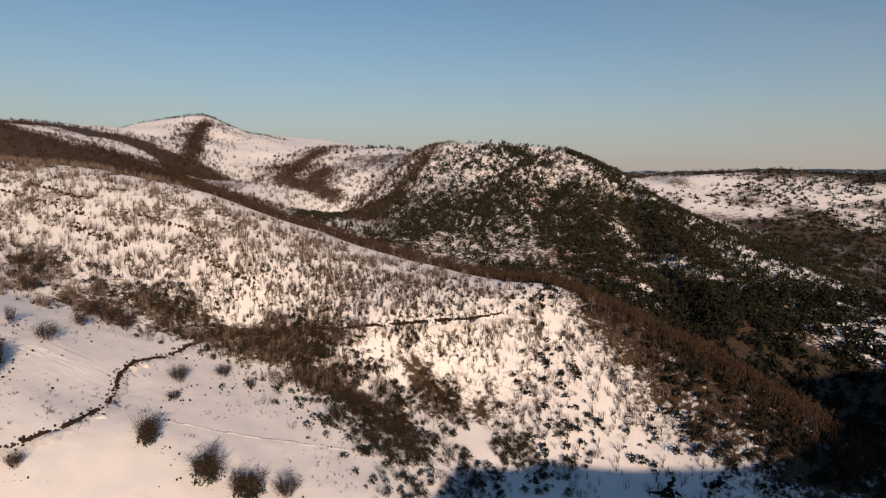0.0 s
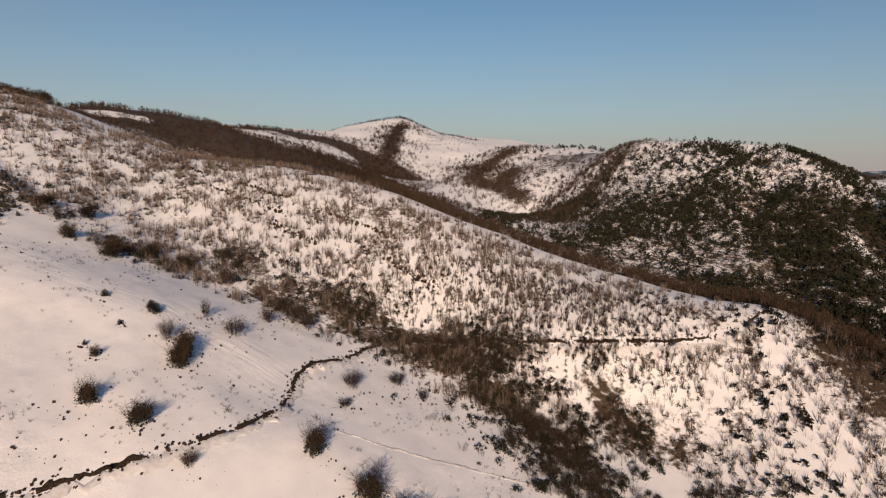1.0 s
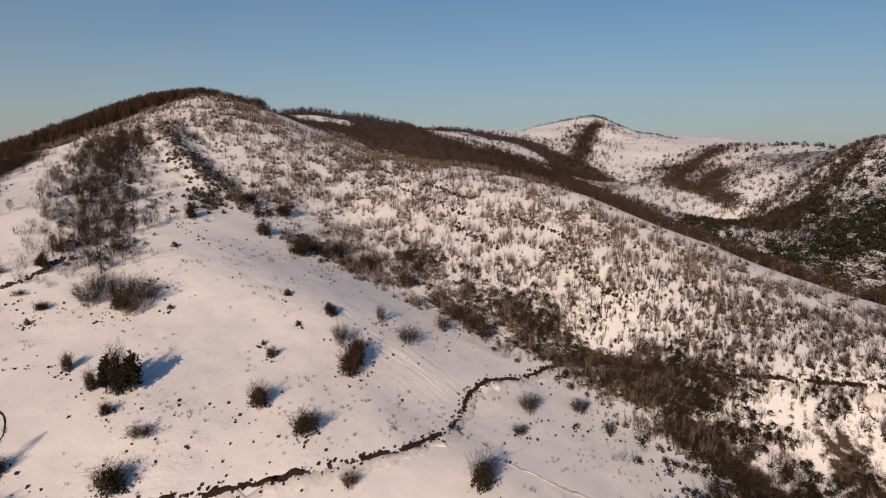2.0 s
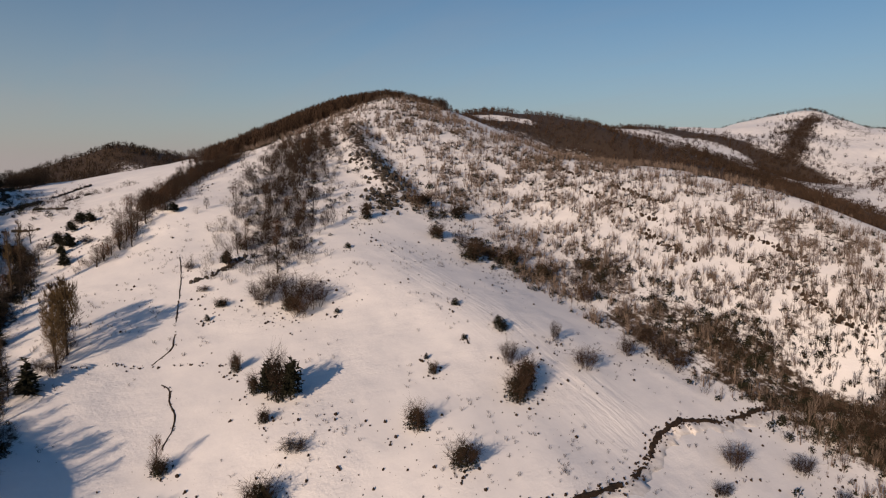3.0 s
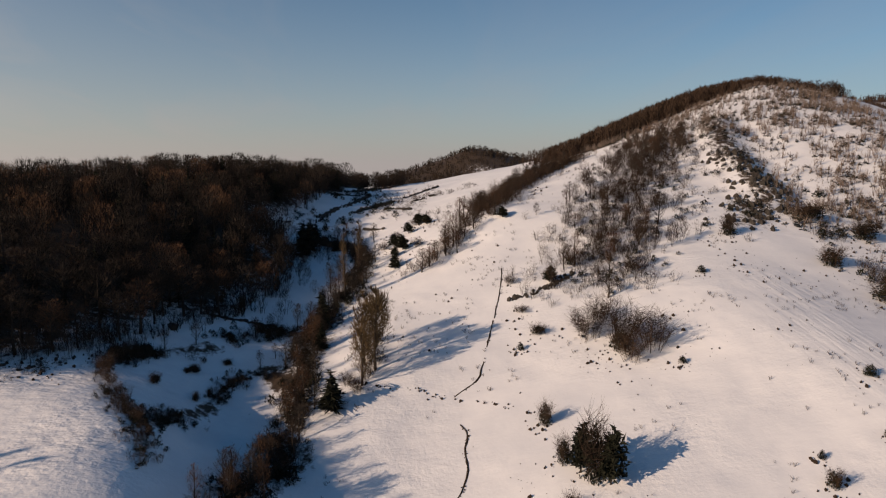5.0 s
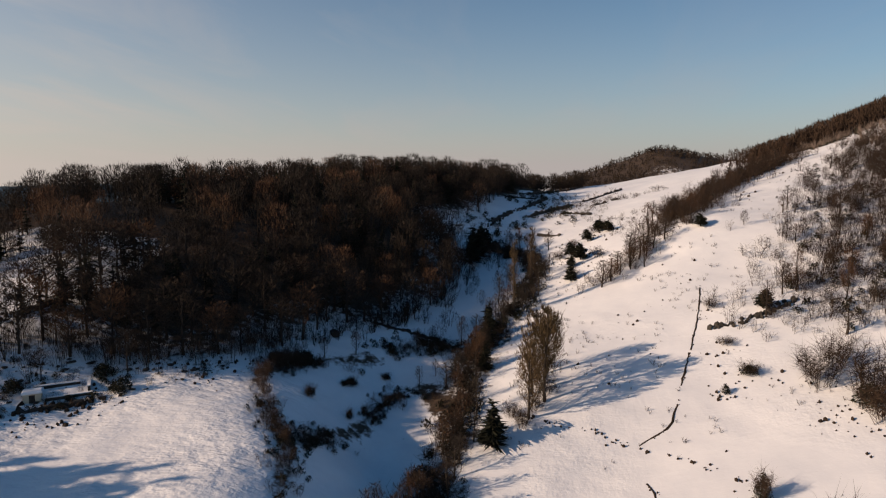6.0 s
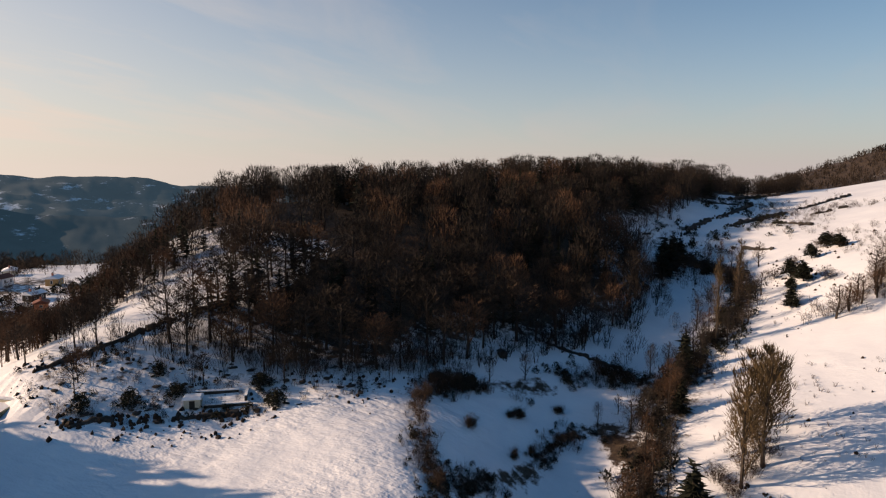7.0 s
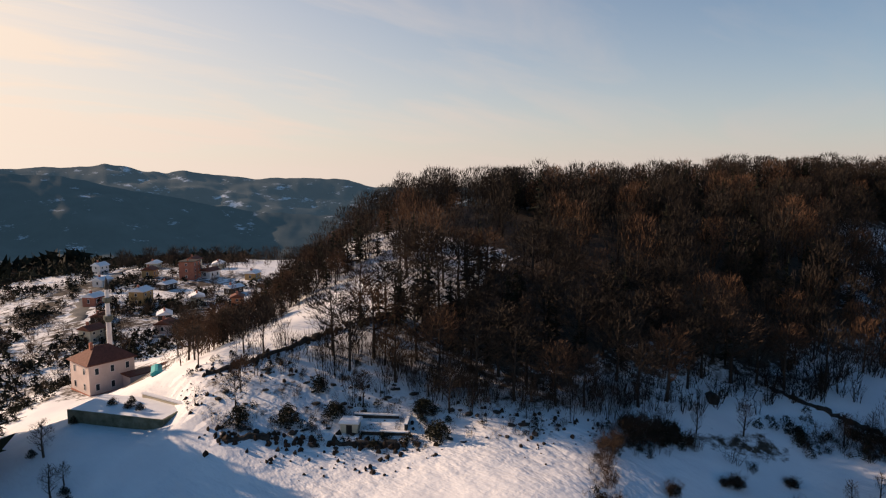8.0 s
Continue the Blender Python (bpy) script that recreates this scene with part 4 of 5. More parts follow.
strew("saddle_woods", small_, x, y, sizes(len(x), 7, 11), SHADE_TWIG, "dark row of trees behind the saddle", "woods")

# shrubs of the slopes
FACE_BOX = (-365, 196, 80, 350)


TRAIL_END = [(-19, 229), (-8, 231), (4, 234), (17, 238), (28, 241), (36, 246), (44, 254)]


def face_density(x, y):
    below = np.clip((away(SPUR, x, y) - np.where(x < -285, -6, np.where(x < -205, 10, 30))) / 18, 0, 1) * np.clip((away(SPUR_NORTH, x, y) - 18) / 12, 0, 1)
    cut = below * (y < np.interp(x, [c[0] for c in CREST], [c[1] for c in CREST]) + 2) * np.clip((away(THICKET_EAST, x, y) - 2) / 8, 0, 1)
    low = np.where((y < 226) & (x > -40), 0.75, 1)
    return cut * low * cluster(x, y) * np.clip(0.95 + 0.9 * fbm(x, y, 28, 51), 0.25, 1) * np.clip(1.15 - 1.15 * fall(away(CREST[8:], x, y), 17), 0.03, 1) * np.clip((away(TRAIL_END, x, y) - 1.5) / 2, 0, 1)


LEDGES = [((-186, 291), (-173, 288), (-159, 284)), ((-153, 262), (-139, 256), (-125, 252)), ((-107, 256), (-89, 252), (-72, 248)), ((-198, 281), (-175, 277), (-149, 270)), ((-240, 300), (-222, 296), (-206, 292)), ((-130, 276), (-112, 272), (-96, 268))]
slope = [broom(17, 0.6, 0.1, 0.027, 0.42, 4) for _ in range(7)]
x, y = scatter(FACE_BOX, 30000, face_density)
slope_x, slope_y = x, y
strew("slope_shrubs", slope, x, y, 1.3 + 3.6 * rng.random(len(x)) ** 1.6, PALE, "greyish bare shrubs all over a snowy slope", "shrubs")
x, y = scatter(FACE_BOX, 15000, lambda x, y: face_density(x, y) * np.clip(0.3 + 0.006 * (x + 230), 0.1, 0.9))
strew("slope_saplings", [broom(6, 0.42, 0.1, 0.026, 0.5, 2) for _ in range(6)], x, y, sizes(len(x), 2.0, 4.4), PALE, "slender pale saplings standing close on a snowy slope", "saplings")
for line in LEDGES:
    x, y = beside(line, 90, 0.9)
    strew("slope_ledge", [lump_soup() for _ in range(4)], x, y, 0.5 + 1.3 * rng.random(len(x)) ** 2, EARTH, "row of dark rocks and roots across a slope", "rocks")
x, y = scatter((-84, 224, 20, 264), 1500, lambda x, y: (y < np.interp(x, [c[0] for c in CREST], [c[1] for c in CREST]) - 10) * 0.6)
strew("trail_shrubs", slope, x, y, sizes(len(x), 1.4, 3.8), TWIG, "brown bare shrubs on the slope above a footpath", "shrubs")
strew("trail_evergreens", evergreen, x[::2], y[::2], sizes(len(x[::2]), 0.7, 1.9), GREEN, "dark evergreen shrubs above a footpath", "shrubs")
x, y = scatter(FACE_BOX, 4800, face_density)
strew("slope_brush", slope, x, y, sizes(len(x), 1.2, 3.6), BARK, "brown bare shrubs all over a snowy slope", "shrubs")
foot_ = rng.random(len(slope_x)) < 0.3 + 0.5 * np.clip(0.4 + 1.3 * fbm(slope_x, slope_y, 26, 77), 0, 1)
x, y = slope_x[foot_] + rng.normal(size=foot_.sum()) * 0.4, slope_y[foot_] - 0.3
strew("slope_evergreens", [leaf_soup(18, 1.3, 0.0, 0.62, 0.19) for _ in range(5)], x, y, sizes(len(x), 0.8, 2.2), GREEN, "low dark evergreen shrubs on a snowy slope", "shrubs")
x, y = scatter(FACE_BOX, 2600, lambda x, y: face_density(x, y) * np.clip(0.15 + 1.4 * fbm(x, y, 30, 12), 0, 0.7))
strew("slope_dark_bushes", [leaf_soup(70, 1.2, 0.0, 0.8, 0.13) for _ in range(4)], x, y, sizes(len(x), 1.2, 2.8), GREEN, "dark evergreen bushes scattered on a snowy slope", "shrubs")
for line, n, width, low, high in ((UPPER_BELT, 130, 3.0, 2.2, 5.0), (LOWER_BELT, 230, 4.0, 2.2, 5.5), (THICKET, 760, 7.5, 2.2, 5.5), (THICKET_EAST, 340, 4.2, 2, 4.5), (THICKET_MID, 420, 5.5, 2.0, 4.6), (TRAIL_BRUSH, 280, 3.0, 1.4, 3.4), (ROCKY, 130, 6, 1.6, 4.0), (POND_HEDGE, 210, 1.1, 0.8, 2.6), (FIELD_HEDGE, 90, 1.2, 0.7, 2.6),
                                  (SHADE_ROW, 330, 1.5, 1.5, 3.8)):
    for name, soups_, share, mat, what in (("thicket", brush, 1.0, TWIG, "dense brown bare thicket in snow"), ("thicket_edge", brush, 0.7, BARK, "grey bare shrubs at the edge of a thicket"), ("undergrowth", evergreen, 1.5, GREEN, "dark evergreen undergrowth of a thicket")):
        x, y = beside(line, int(n * share), width * (1.0 if mat is TWIG else 1.5))
        on = fbm(x, y, 12, 29) > rng.uniform(-0.4, 0.15, len(x))
        x, y = x[on], y[on]
        soups_ = fine_green if mat is GREEN and x.size and x.max() < -140 and y.max() < 75 else soups_
        scale_ = 0.55 if mat is GREEN else 0.8
        strew(name, soups_, x, y, sizes(len(x), low * scale_, high * scale_ * 1.1), mat, what, "thicket")

x, y = beside(FIELD_HEDGE[:4], 30, 1.0)
strew("bank_brush", brush, x, y, sizes(len(x), 0.9, 1.9), SHADE_TWIG, "dense brown brush on the bank above a frozen pond", "brush")

# the nose of the second ridge and the strip of wood behind its crest
BACK_STRIP = [(a + 7, b + 13, c) for a, b, c in CREST[7:]] + [(a + 12, b + 6, c) for a, b, c in NOSE[1:]]
small = [broom(56, 0.9, 0.04, 0.032, 0.22, 2) for _ in range(5)]
x, y = beside(BACK_STRIP, 1300, 6)
strew("crest_strip_woods", small, x, y, sizes(len(x), 4, 7), TWIG, "dense brown wood behind a snowy crest", "woods")
x, y = scatter((20, 90, 215, 290), 7000, lambda x, y: fall(away(NOSE, x, y), 44) * np.clip((x - 25) / 45, 0, 1) * 0.75)
strew("nose_brush", slope, x, y, sizes(len(x), 2, 5), TWIG, "brown brush on a steep valley side", "shrubs")
x, y = scatter((10, 90, 215, 290), 10000, lambda x, y: fall(away(NOSE, x, y), 46) * np.clip((x - 15) / 45, 0, 1) * np.clip(0.55 + fbm(x, y, 30, 9) + 0.4 * (x > 75), 0, 1))
strew("nose_evergreens", [leaf_soup(30, 1.3, 0.0, 0.75, 0.22) for _ in range(4)], x, y, sizes(len(x), 1.2, 3.6), GREEN, "dark green scrub on a steep valley side", "shrubs")

# far hills
clump = [broom(22, 1.1, 0.02, 0.09, 0.3, 1) for _ in range(5)]
dark_clump = [leaf_soup(15, 1.1, 0.0, 1.0, 0.25) for _ in range(5)]


def big_hill(x, y):
    open_ = fall(away(BIG_FACE, x, y), 140) * np.clip((away(BIG_HILL[:6], x, y) - 6) / 45, 0.12, 1)
    # dark trees fill GULLY partly to draw its shade
    close = np.maximum.reduce([fall(away(DARK_BAND, x, y), 22), fall(away(GULLY, x, y), 10), 0.9 * fall(away(DARK_CAP, x, y), 24)])
    return np.maximum(open_, close) * (1 - 0.6 * patches(x, y)) * (y > 372)


x, y = scatter((-130, 372, 320, 770), 27000, lambda x, y: big_hill(x, y) * np.clip(0.6 + 1.2 * fbm(x, y, 60, 61) + 0.3 * (x > 90) + 0.6 * fall(away(DARK_BAND, x, y), 20) + 0.5 * fall(away(DARK_CAP, x, y), 24), 0.1, 1))
strew("hillside_woods", dark_clump, x, y, sizes(len(x), 2.6, 6.0), GREEN, "dark green woods on a snowy hillside", "woods")
x, y = scatter((-130, 380, 320, 770), 7000, lambda x, y: big_hill(x, y) * np.clip(0.6 - 1.1 * fbm(x, y, 70, 61), 0.15, 1))
x2, y2 = beside(((100, 684), (108, 664), (116, 646), (125, 630)), 150, 7)
strew("hill_cap_wood", clump, x2, y2, sizes(len(x2), 2.5, 4.5), TWIG, "brown wood near the top of a snowy hill", "woods")
strew("hillside_brush", clump, x, y, sizes(len(x), 2, 4.4), BARK, "grey bare trees on a snowy hillside", "woods")
x, y = beside(GULLY_TOP, 460, 9)
x2, y2 = beside(NECK, 900, 22)
x, y = np.append(x, x2), np.append(y, y2)
strew("gully_woods", clump, x, y, sizes(len(x), 3, 5.5), TWIG, "brown wood in a gully between hills", "woods")
x, y = beside([(a, b) for a, b, c in BIG_HILL[5:]], 420, 12)
strew("spur_woods", clump, x, y, sizes(len(x), 3, 5.5), TWIG, "brown wood along a falling ridge", "woods")
x, y = scatter((-640, 300, -120, 860), 13000, lambda x, y: (y > 380) * np.maximum(fall(away(BROWN, x, y), 120), 0.85 * fall(away(BROWN_TWO, x, y), 62)) * np.clip(1.15 + 1.5 * fbm(x, y, 90, 83), 0.12, 1) * (1 - 0.9 * fall(away(BROWN_OPEN, x, y), 6.5)) * (1 - 0.7 * fall(away(BROWN_TWO_OPEN, x, y), 26)))
strew("ridge_woods", clump, x, y, sizes(len(x), 2.8, 5.5), TWIG, "brown leafless woods on rolling hills", "woods")
x, y = beside(((-235, 835), (-205, 862), (-175, 888), (-150, 908)), 230, 10)
x2, y2 = beside(FLANK, 1000, 28)
strew("flank_woods", clump, np.append(x, x2), np.append(y, y2), sizes(len(x) + len(x2), 3, 6), TWIG, "brown wood on the flank of a rounded hill", "woods")
x, y = beside(((-560, 1075), (-500, 1110), (-424, 1142), (-365, 1165), (-290, 1190)), 420, 8)
strew("peak_woods", clump, x, y, sizes(len(x), 3, 5.5), BARK, "line of bare trees on a far crest", "woods")
x, y = beside(PEAK_GULLY, 900, 19)
x2, y2 = beside(VALE, 700, 26)
x, y = np.append(x, x2), np.append(y, y2)
x2, y2 = scatter((-620, 700, -180, 1150), 1500, lambda x, y: np.clip(0.05 + 1.3 * fbm(x, y, 120, 15), 0, 0.7))
strew("peak_dots", clump, x2, y2, sizes(len(x2), 2, 4.5), BARK, "scattered bare trees on far snowy slopes", "woods")
strew("peak_gully_woods", clump, x, y, sizes(len(x), 3.5, 6.5), TWIG, "brown wood in a gully of a far hill", "woods")
x, y = beside([(a, b) for a, b, c in MIDDLE], 60, 8)
strew("middle_woods", clump, x, y, sizes(len(x), 3, 5.5), BARK, "bare trees on a far rounded hill", "woods")
x, y = scatter((-240, 780, 60, 960), 700, lambda x, y: fall(away(MIDDLE, x, y), 80) * 0.6)
strew("middle_dots", dark_clump, x, y, sizes(len(x), 3, 6), GREEN, "dark shrubs dotted over a far snowy hill", "shrubs")
x, y = scatter((-820, 120, -560, 360), 2400, lambda x, y: fall(away(CONE, x, y), 60))
strew("cone_woods", clump, x, y, sizes(len(x), 4, 7), SHADE_TWIG, "dark bare woods on a rounded far hill", "woods")
x, y = scatter((250, 1100, 1500, 2100), 3600, lambda x, y: fall(away(PLATEAU, x, y), 170) * np.clip(0.5 + fbm(x, y, 200, 3), 0, 1))
strew("plateau_woods", clump, x, y, sizes(len(x), 9, 16), TWIG, "brown woods along a far plateau", "woods")
# slope woods crowd together low down to imitate the shade there
x, y = scatter((230, 820, 1300, 1900), 9000, lambda x, y: np.clip(0.2 + 1.2 * fbm(x, y, 160, 31) + 0.55 * np.clip((1500 - y) / 150, 0, 1), 0, 1) * 0.8)
strew("plateau_slope_woods", [leaf_soup(18, 1.3, 0.0, 0.7, 0.26) for _ in range(4)], x, y, sizes(len(x), 6, 12), GREEN, "dark woods below a far plateau, denser low down to carry shade", "woods")

# dark stones and tufts in the open snow
crumb = [lump_soup() for _ in range(6)]
x, y = scatter((-300, 62, -20, 235), 17000, lambda x, y: np.clip(-0.42 + 2.8 * fbm(x, y, 14, 44), 0.008, 0.8) * (away(HEDGE, x, y) > 8))
strew("dark_tussocks", crumb, x, y, 0.1 + 0.75 * rng.random(len(x)) ** 4.0, EARTH, "small dark tussocks dotted over open snow", "tussocks")
feet = [f for f in FEET if f[1] > 80]
x = np.concatenate([f[0] + rng.normal(size=15) * f[2] * 0.5 + 0.25 * f[2] for f in feet])
y = np.concatenate([f[1] + rng.normal(size=15) * f[2] * 0.5 - 0.25 * f[2] for f in feet])
strew("bush_litter", crumb, x, y, 0.18 + 0.62 * rng.random(len(x)) ** 2.5, EARTH, "small dark clods and dead tufts round bushes", "clods")
tuft = [shrub_soup(6, 14, 1.0, 1.1, 0.05) for _ in range(3)]
x, y = scatter((-260, 60, -20, 230), 12000, lambda x, y: np.clip(-0.02 + 1.7 * fbm(x, y, 12, 90), 0.01, 0.7) * (away(HEDGE, x, y) > 8))
strew("grass_tufts", tuft, x, y, sizes(len(x), 0.35, 1.25), TWIG, "small dry tufts poking through snow", "tufts")


# ---- distance ----
def mountains(name, yaws_, crest, near_, far_, base, mat, label):
    """A far range: crest heights by yaw, rising from its foot to the crest."""
    yy = np.radians(np.linspace(yaws_[0], yaws_[1], 520))[None, :]
    u = np.linspace(0, 1, 48)[:, None]
    top = np.interp(np.degrees(yy), [c[0] for c in crest], [c[1] for c in crest])
    d = near_ + (far_ - near_) * u
    x, y = -60 - d * np.sin(yy), 50 + d * np.cos(yy)
    spurs = np.abs(fbm(x, y, 620, 71, 4))
    z = base + (top - base) * u ** 0.85 - spurs * 190 * np.sin(np.pi * u) + fbm(x, y, 330, 77, 4) * 30 * u * (1 - 0.75 * u) + fbm(x, y, 70, 79, 3) * 9 * u
    n = np.arange(x.size).reshape(x.shape)
    quads_ = np.stack([n[:-1, :-1], n[:-1, 1:], n[1:, 1:], n[1:, :-1]], -1).reshape(-1, 4)
    ob = new(name, mesh_from(name, np.stack([x, y, z], -1).reshape(-1, 3), quads_, mat))
    ob.data.polygons.foreach_set("use_smooth", np.ones(len(ob.data.polygons), bool))
    return tagged(ob, label, "mountains", kind="structure")


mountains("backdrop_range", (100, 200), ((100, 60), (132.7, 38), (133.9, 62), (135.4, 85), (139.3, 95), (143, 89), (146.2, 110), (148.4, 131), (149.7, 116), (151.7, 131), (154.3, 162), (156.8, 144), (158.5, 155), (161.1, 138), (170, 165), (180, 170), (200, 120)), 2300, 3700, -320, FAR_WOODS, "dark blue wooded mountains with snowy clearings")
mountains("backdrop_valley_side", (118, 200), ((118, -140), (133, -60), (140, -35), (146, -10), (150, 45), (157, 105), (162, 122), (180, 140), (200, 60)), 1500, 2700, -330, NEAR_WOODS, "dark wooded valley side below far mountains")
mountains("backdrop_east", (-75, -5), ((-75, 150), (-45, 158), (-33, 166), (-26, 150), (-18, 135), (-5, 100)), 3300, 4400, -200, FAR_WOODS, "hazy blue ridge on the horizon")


# ---- banks, paths and walls ----
def bank(name, line, width, tall, mat, label, category, gaps=0.0, kind="structure", step=0.8, ragged=0.16):
    """An uneven low bank or wall along a line of the plan, on the ground."""
    pts = along([(p[0], p[1], 0) for p in line], step)[:, :2]
    for _ in range(3):
        pts[1:-1] = (pts[:-2] + 2 * pts[1:-1] + pts[2:]) / 4
    d = np.gradient(pts, axis=0)
    d /= np.linalg.norm(d, axis=1, keepdims=True) + 1e-9
    side = np.stack([-d[:, 1], d[:, 0]], 1)
    n = len(pts)
    wob = (0.45 + 0.75 * rng.random((n, 5))) * (0.6 + 1.1 * lattice(pts[:, :1] / 3.1, pts[:, 1:] / 3.1, 8))
    off = np.array([-0.5, -0.36, 0.0, 0.36, 0.5])[None, :] * width * wob
    rise = np.array([-0.25, 0.75, 1.0, 0.75, -0.25])[None, :] * tall * (0.5 + rng.random((n, 1)))
    x = pts[:, :1] + side[:, :1] * off + rng.normal(size=(n, 1)) * width * ragged
    y = pts[:, 1:] + side[:, 1:] * off + rng.normal(size=(n, 1)) * width * ragged
    z = height(x, y) + rise
    ids = np.arange(n * 5).reshape(n, 5)
    q = np.stack([ids[:-1, :-1], ids[:-1, 1:], ids[1:, 1:], ids[1:, :-1]], -1)
    keep_ = np.repeat(fbm(pts[:-1, 0], pts[:-1, 1], 5, 3) * 0.5 + 0.5 > gaps, 4)
    ob = new(name, mesh_from(name, np.stack([x, y, z], -1).reshape(-1, 3), q.reshape(-1, 4)[keep_], mat))
    return tagged(ob, label, category, kind=kind)


TRAIL_WEST = [(-112, 88), (-107, 98), (-99, 110), (-93, 119), (-89, 127), (-84, 138), (-82, 150), (-84, 159), (-88, 170), (-88, 180), (-84, 189), (-82, 205), (-76, 219), (-70, 225), (-49, 226)]
TRAIL_EAST = [(-49, 226), (-36, 225), (-29, 226), (-19, 229), (-8, 231), (4, 234), (17, 238), (28, 241), (36, 246), (44, 254)]
bank("path_snow", [(a + 1.6, b - 0.8) for a, b in TRAIL_WEST + TRAIL_EAST[1:]], 3.0, 0.16, PACKED, "trodden snow of a footpath", "path", step=1.2)
bank("path_bank", TRAIL_WEST, 1.3, 0.34, EARTH, "dark wet earth bank along a footpath", "bank", 0.47, step=0.8, ragged=0.14)
x, y = beside(TRAIL_WEST, 620, 0.9)
strew("bank_clods", crumb, x, y, sizes(len(x), 0.25, 0.8), EARTH, "dark clods along a footpath bank", "clods")
bank("path_bank_east", [(a, b + 1.6) for a, b in TRAIL_EAST], 0.95, 0.26, EARTH, "dark earth edge of a footpath", "bank", 0.42)
x, y = beside([(a, b + 1.6) for a, b in TRAIL_EAST], 260, 1.0)
strew("edge_clods", crumb, x, y, sizes(len(x), 0.25, 0.8), EARTH, "dark clods along a footpath edge", "clods")
DITCH = [(-211, 113), (-204, 111), (-195.3, 108), (-188, 105), (-176.5, 100.2), (-168.2, 96.8), (-165, 91)]
DITCH_LOW = [(-156.3, 90.4), (-154, 91.6), (-150.2, 89.9), (-143.6, 89.1), (-140.1, 87.3), (-136.5, 84.2)]
for line in (DITCH, DITCH_LOW):
    bank("field_ditch", line, 0.32, 0.1, EARTH, "thin dark ditch across a snowy field", "ditch", 0.32, step=0.9, ragged=0.2)
    x, y = beside(line, 46, 0.22)
    strew("ditch_clods", crumb, x, y, sizes(len(x), 0.15, 0.42), EARTH, "dark clods along a field ditch", "clods")
FIELD_STEP = [(-174, 73), (-171.7, 76.7), (-168.6, 84.4), (-165.8, 89.7), (-161, 96.7), (-154.4, 102.9)]
x, y = beside([(a + 0.6, b) for a, b in FIELD_STEP], 60, 0.4)
strew("field_edge", crumb, x, y, sizes(len(x), 0.2, 0.6), EARTH, "broken earth step across a snowy field", "clods")
bank("stone_row", ((-192.6, 110.5), (-192.6, 116), (-194.8, 123), (-197.5, 128)), 0.5, 0.4, ROCK, "short dark row of field stones", "wall", 0.45, step=0.6, ragged=0.4)
bank("field_wall", ((-303, 64), (-313, 69), (-327, 78), (-345, 84), (-363, 89)), 1.5, 0.9, ROCK, "dark dry stone field wall in snow", "wall", 0.42)
bank("field_wall_north", ((-315, 79), (-326, 89), (-343, 99)), 2.0, 1.0, ROCK, "dark dry stone field wall in snow", "wall", 0.42)
bank("field_wall_west", ((-356, 65), (-357, 74), (-369, 85), (-405, 99), (-424, 112)), 1.6, 0.9, ROCK, "dark dry stone field wall in snow", "wall", 0.42)
bank("field_wall_east", ((-319, 92), (-314, 97), (-309, 102)), 0.9, 0.6, ROCK, "low dark field wall in snow", "wall", 0.42)
for line in (((-297, 74), (-293, 82), (-286, 89)), ((-372, 72), (-376, 82), (-386, 92)), ((-384, 66), (-390, 78), (-398, 88)), ((-345, 70), (-350, 76), (-356, 84)), ((-352, 104), (-362, 112), (-372, 124)), ((-328, 104), (-334, 112), (-340, 121)), ((-364, 60), (-378, 64), (-392, 72))):
    bank("terrace_wall", line, 1.1, 0.7, ROCK, "dark broken terrace wall on a snowy saddle", "wall", 0.4, ragged=0.3)
x, y = scatter((-288, 55, -204, 73), 120, lambda x, y: (~inside(WOOD, x, y)) * (away(HEDGE, x, y) > 2) * 0.6)
strew("hollow_trees", small_, x, y, sizes(len(x), 3, 7), SHADE_TWIG, "thin bare trees in a shaded snowy hollow", "trees")
x, y = scatter((-410, 58, -250, 136), 3000, lambda x, y: np.clip(0.12 + 1.6 * fbm(x, y, 16, 92), 0, 0.8) * (~inside(WOOD, x, y)))
strew("saddle_brush", brush, x, y, sizes(len(x), 0.8, 2.4), TWIG, "low brown brush on the fields of a saddle", "brush")
x, y = scatter((-405, 52, -286, 96), 520, lambda x, y: np.clip(0.1 + 1.6 * fbm(x, y, 18, 35), 0, 0.7) * (~inside(WOOD, x, y)))
strew("saddle_evergreens", evergreen, x, y, sizes(len(x), 1.5, 3.4), GREEN, "dark evergreen bushes along saddle walls", "brush")
for line, n in ((((-192.6, 110.5), (-192.6, 116), (-194.8, 123), (-197.5, 128)), 60), (((-303, 64), (-313, 69), (-327, 78), (-345, 84), (-363, 89)), 140), (((-315, 79), (-326, 89), (-343, 99)), 110), (((-356, 65), (-357, 74), (-369, 85), (-405, 99), (-424, 112)), 150), (((-319, 92), (-314, 97), (-309, 102)), 40)):
    x, y = beside(line, n, 0.6)
    strew("wall_stones", crumb, x, y, sizes(len(x), 0.4, 1.3), ROCK, "loose dark stones along a field wall", "stones")
bank("hill_wall", ((-150, -29), (-155, -25), (-163, -22), (-170, -19), (-178, -14)), 0.8, 0.7, ROCK, "dark stone wall below a snowy slope", "wall", 0.4)
x, y = beside(((-150, -29), (-155, -25), (-163, -22), (-170, -19), (-178, -14)), 150, 0.8)
strew("wall_brush", crumb, x, y, sizes(len(x), 0.3, 0.95), EARTH, "dark brush along a stone wall", "brush")
bank("shed_wall", ((-157, 4), (-151, -5), (-146, -11), (-141, -14)), 0.7, 0.4, ROCK, "dark edge of a terraced field", "wall", 0.45)
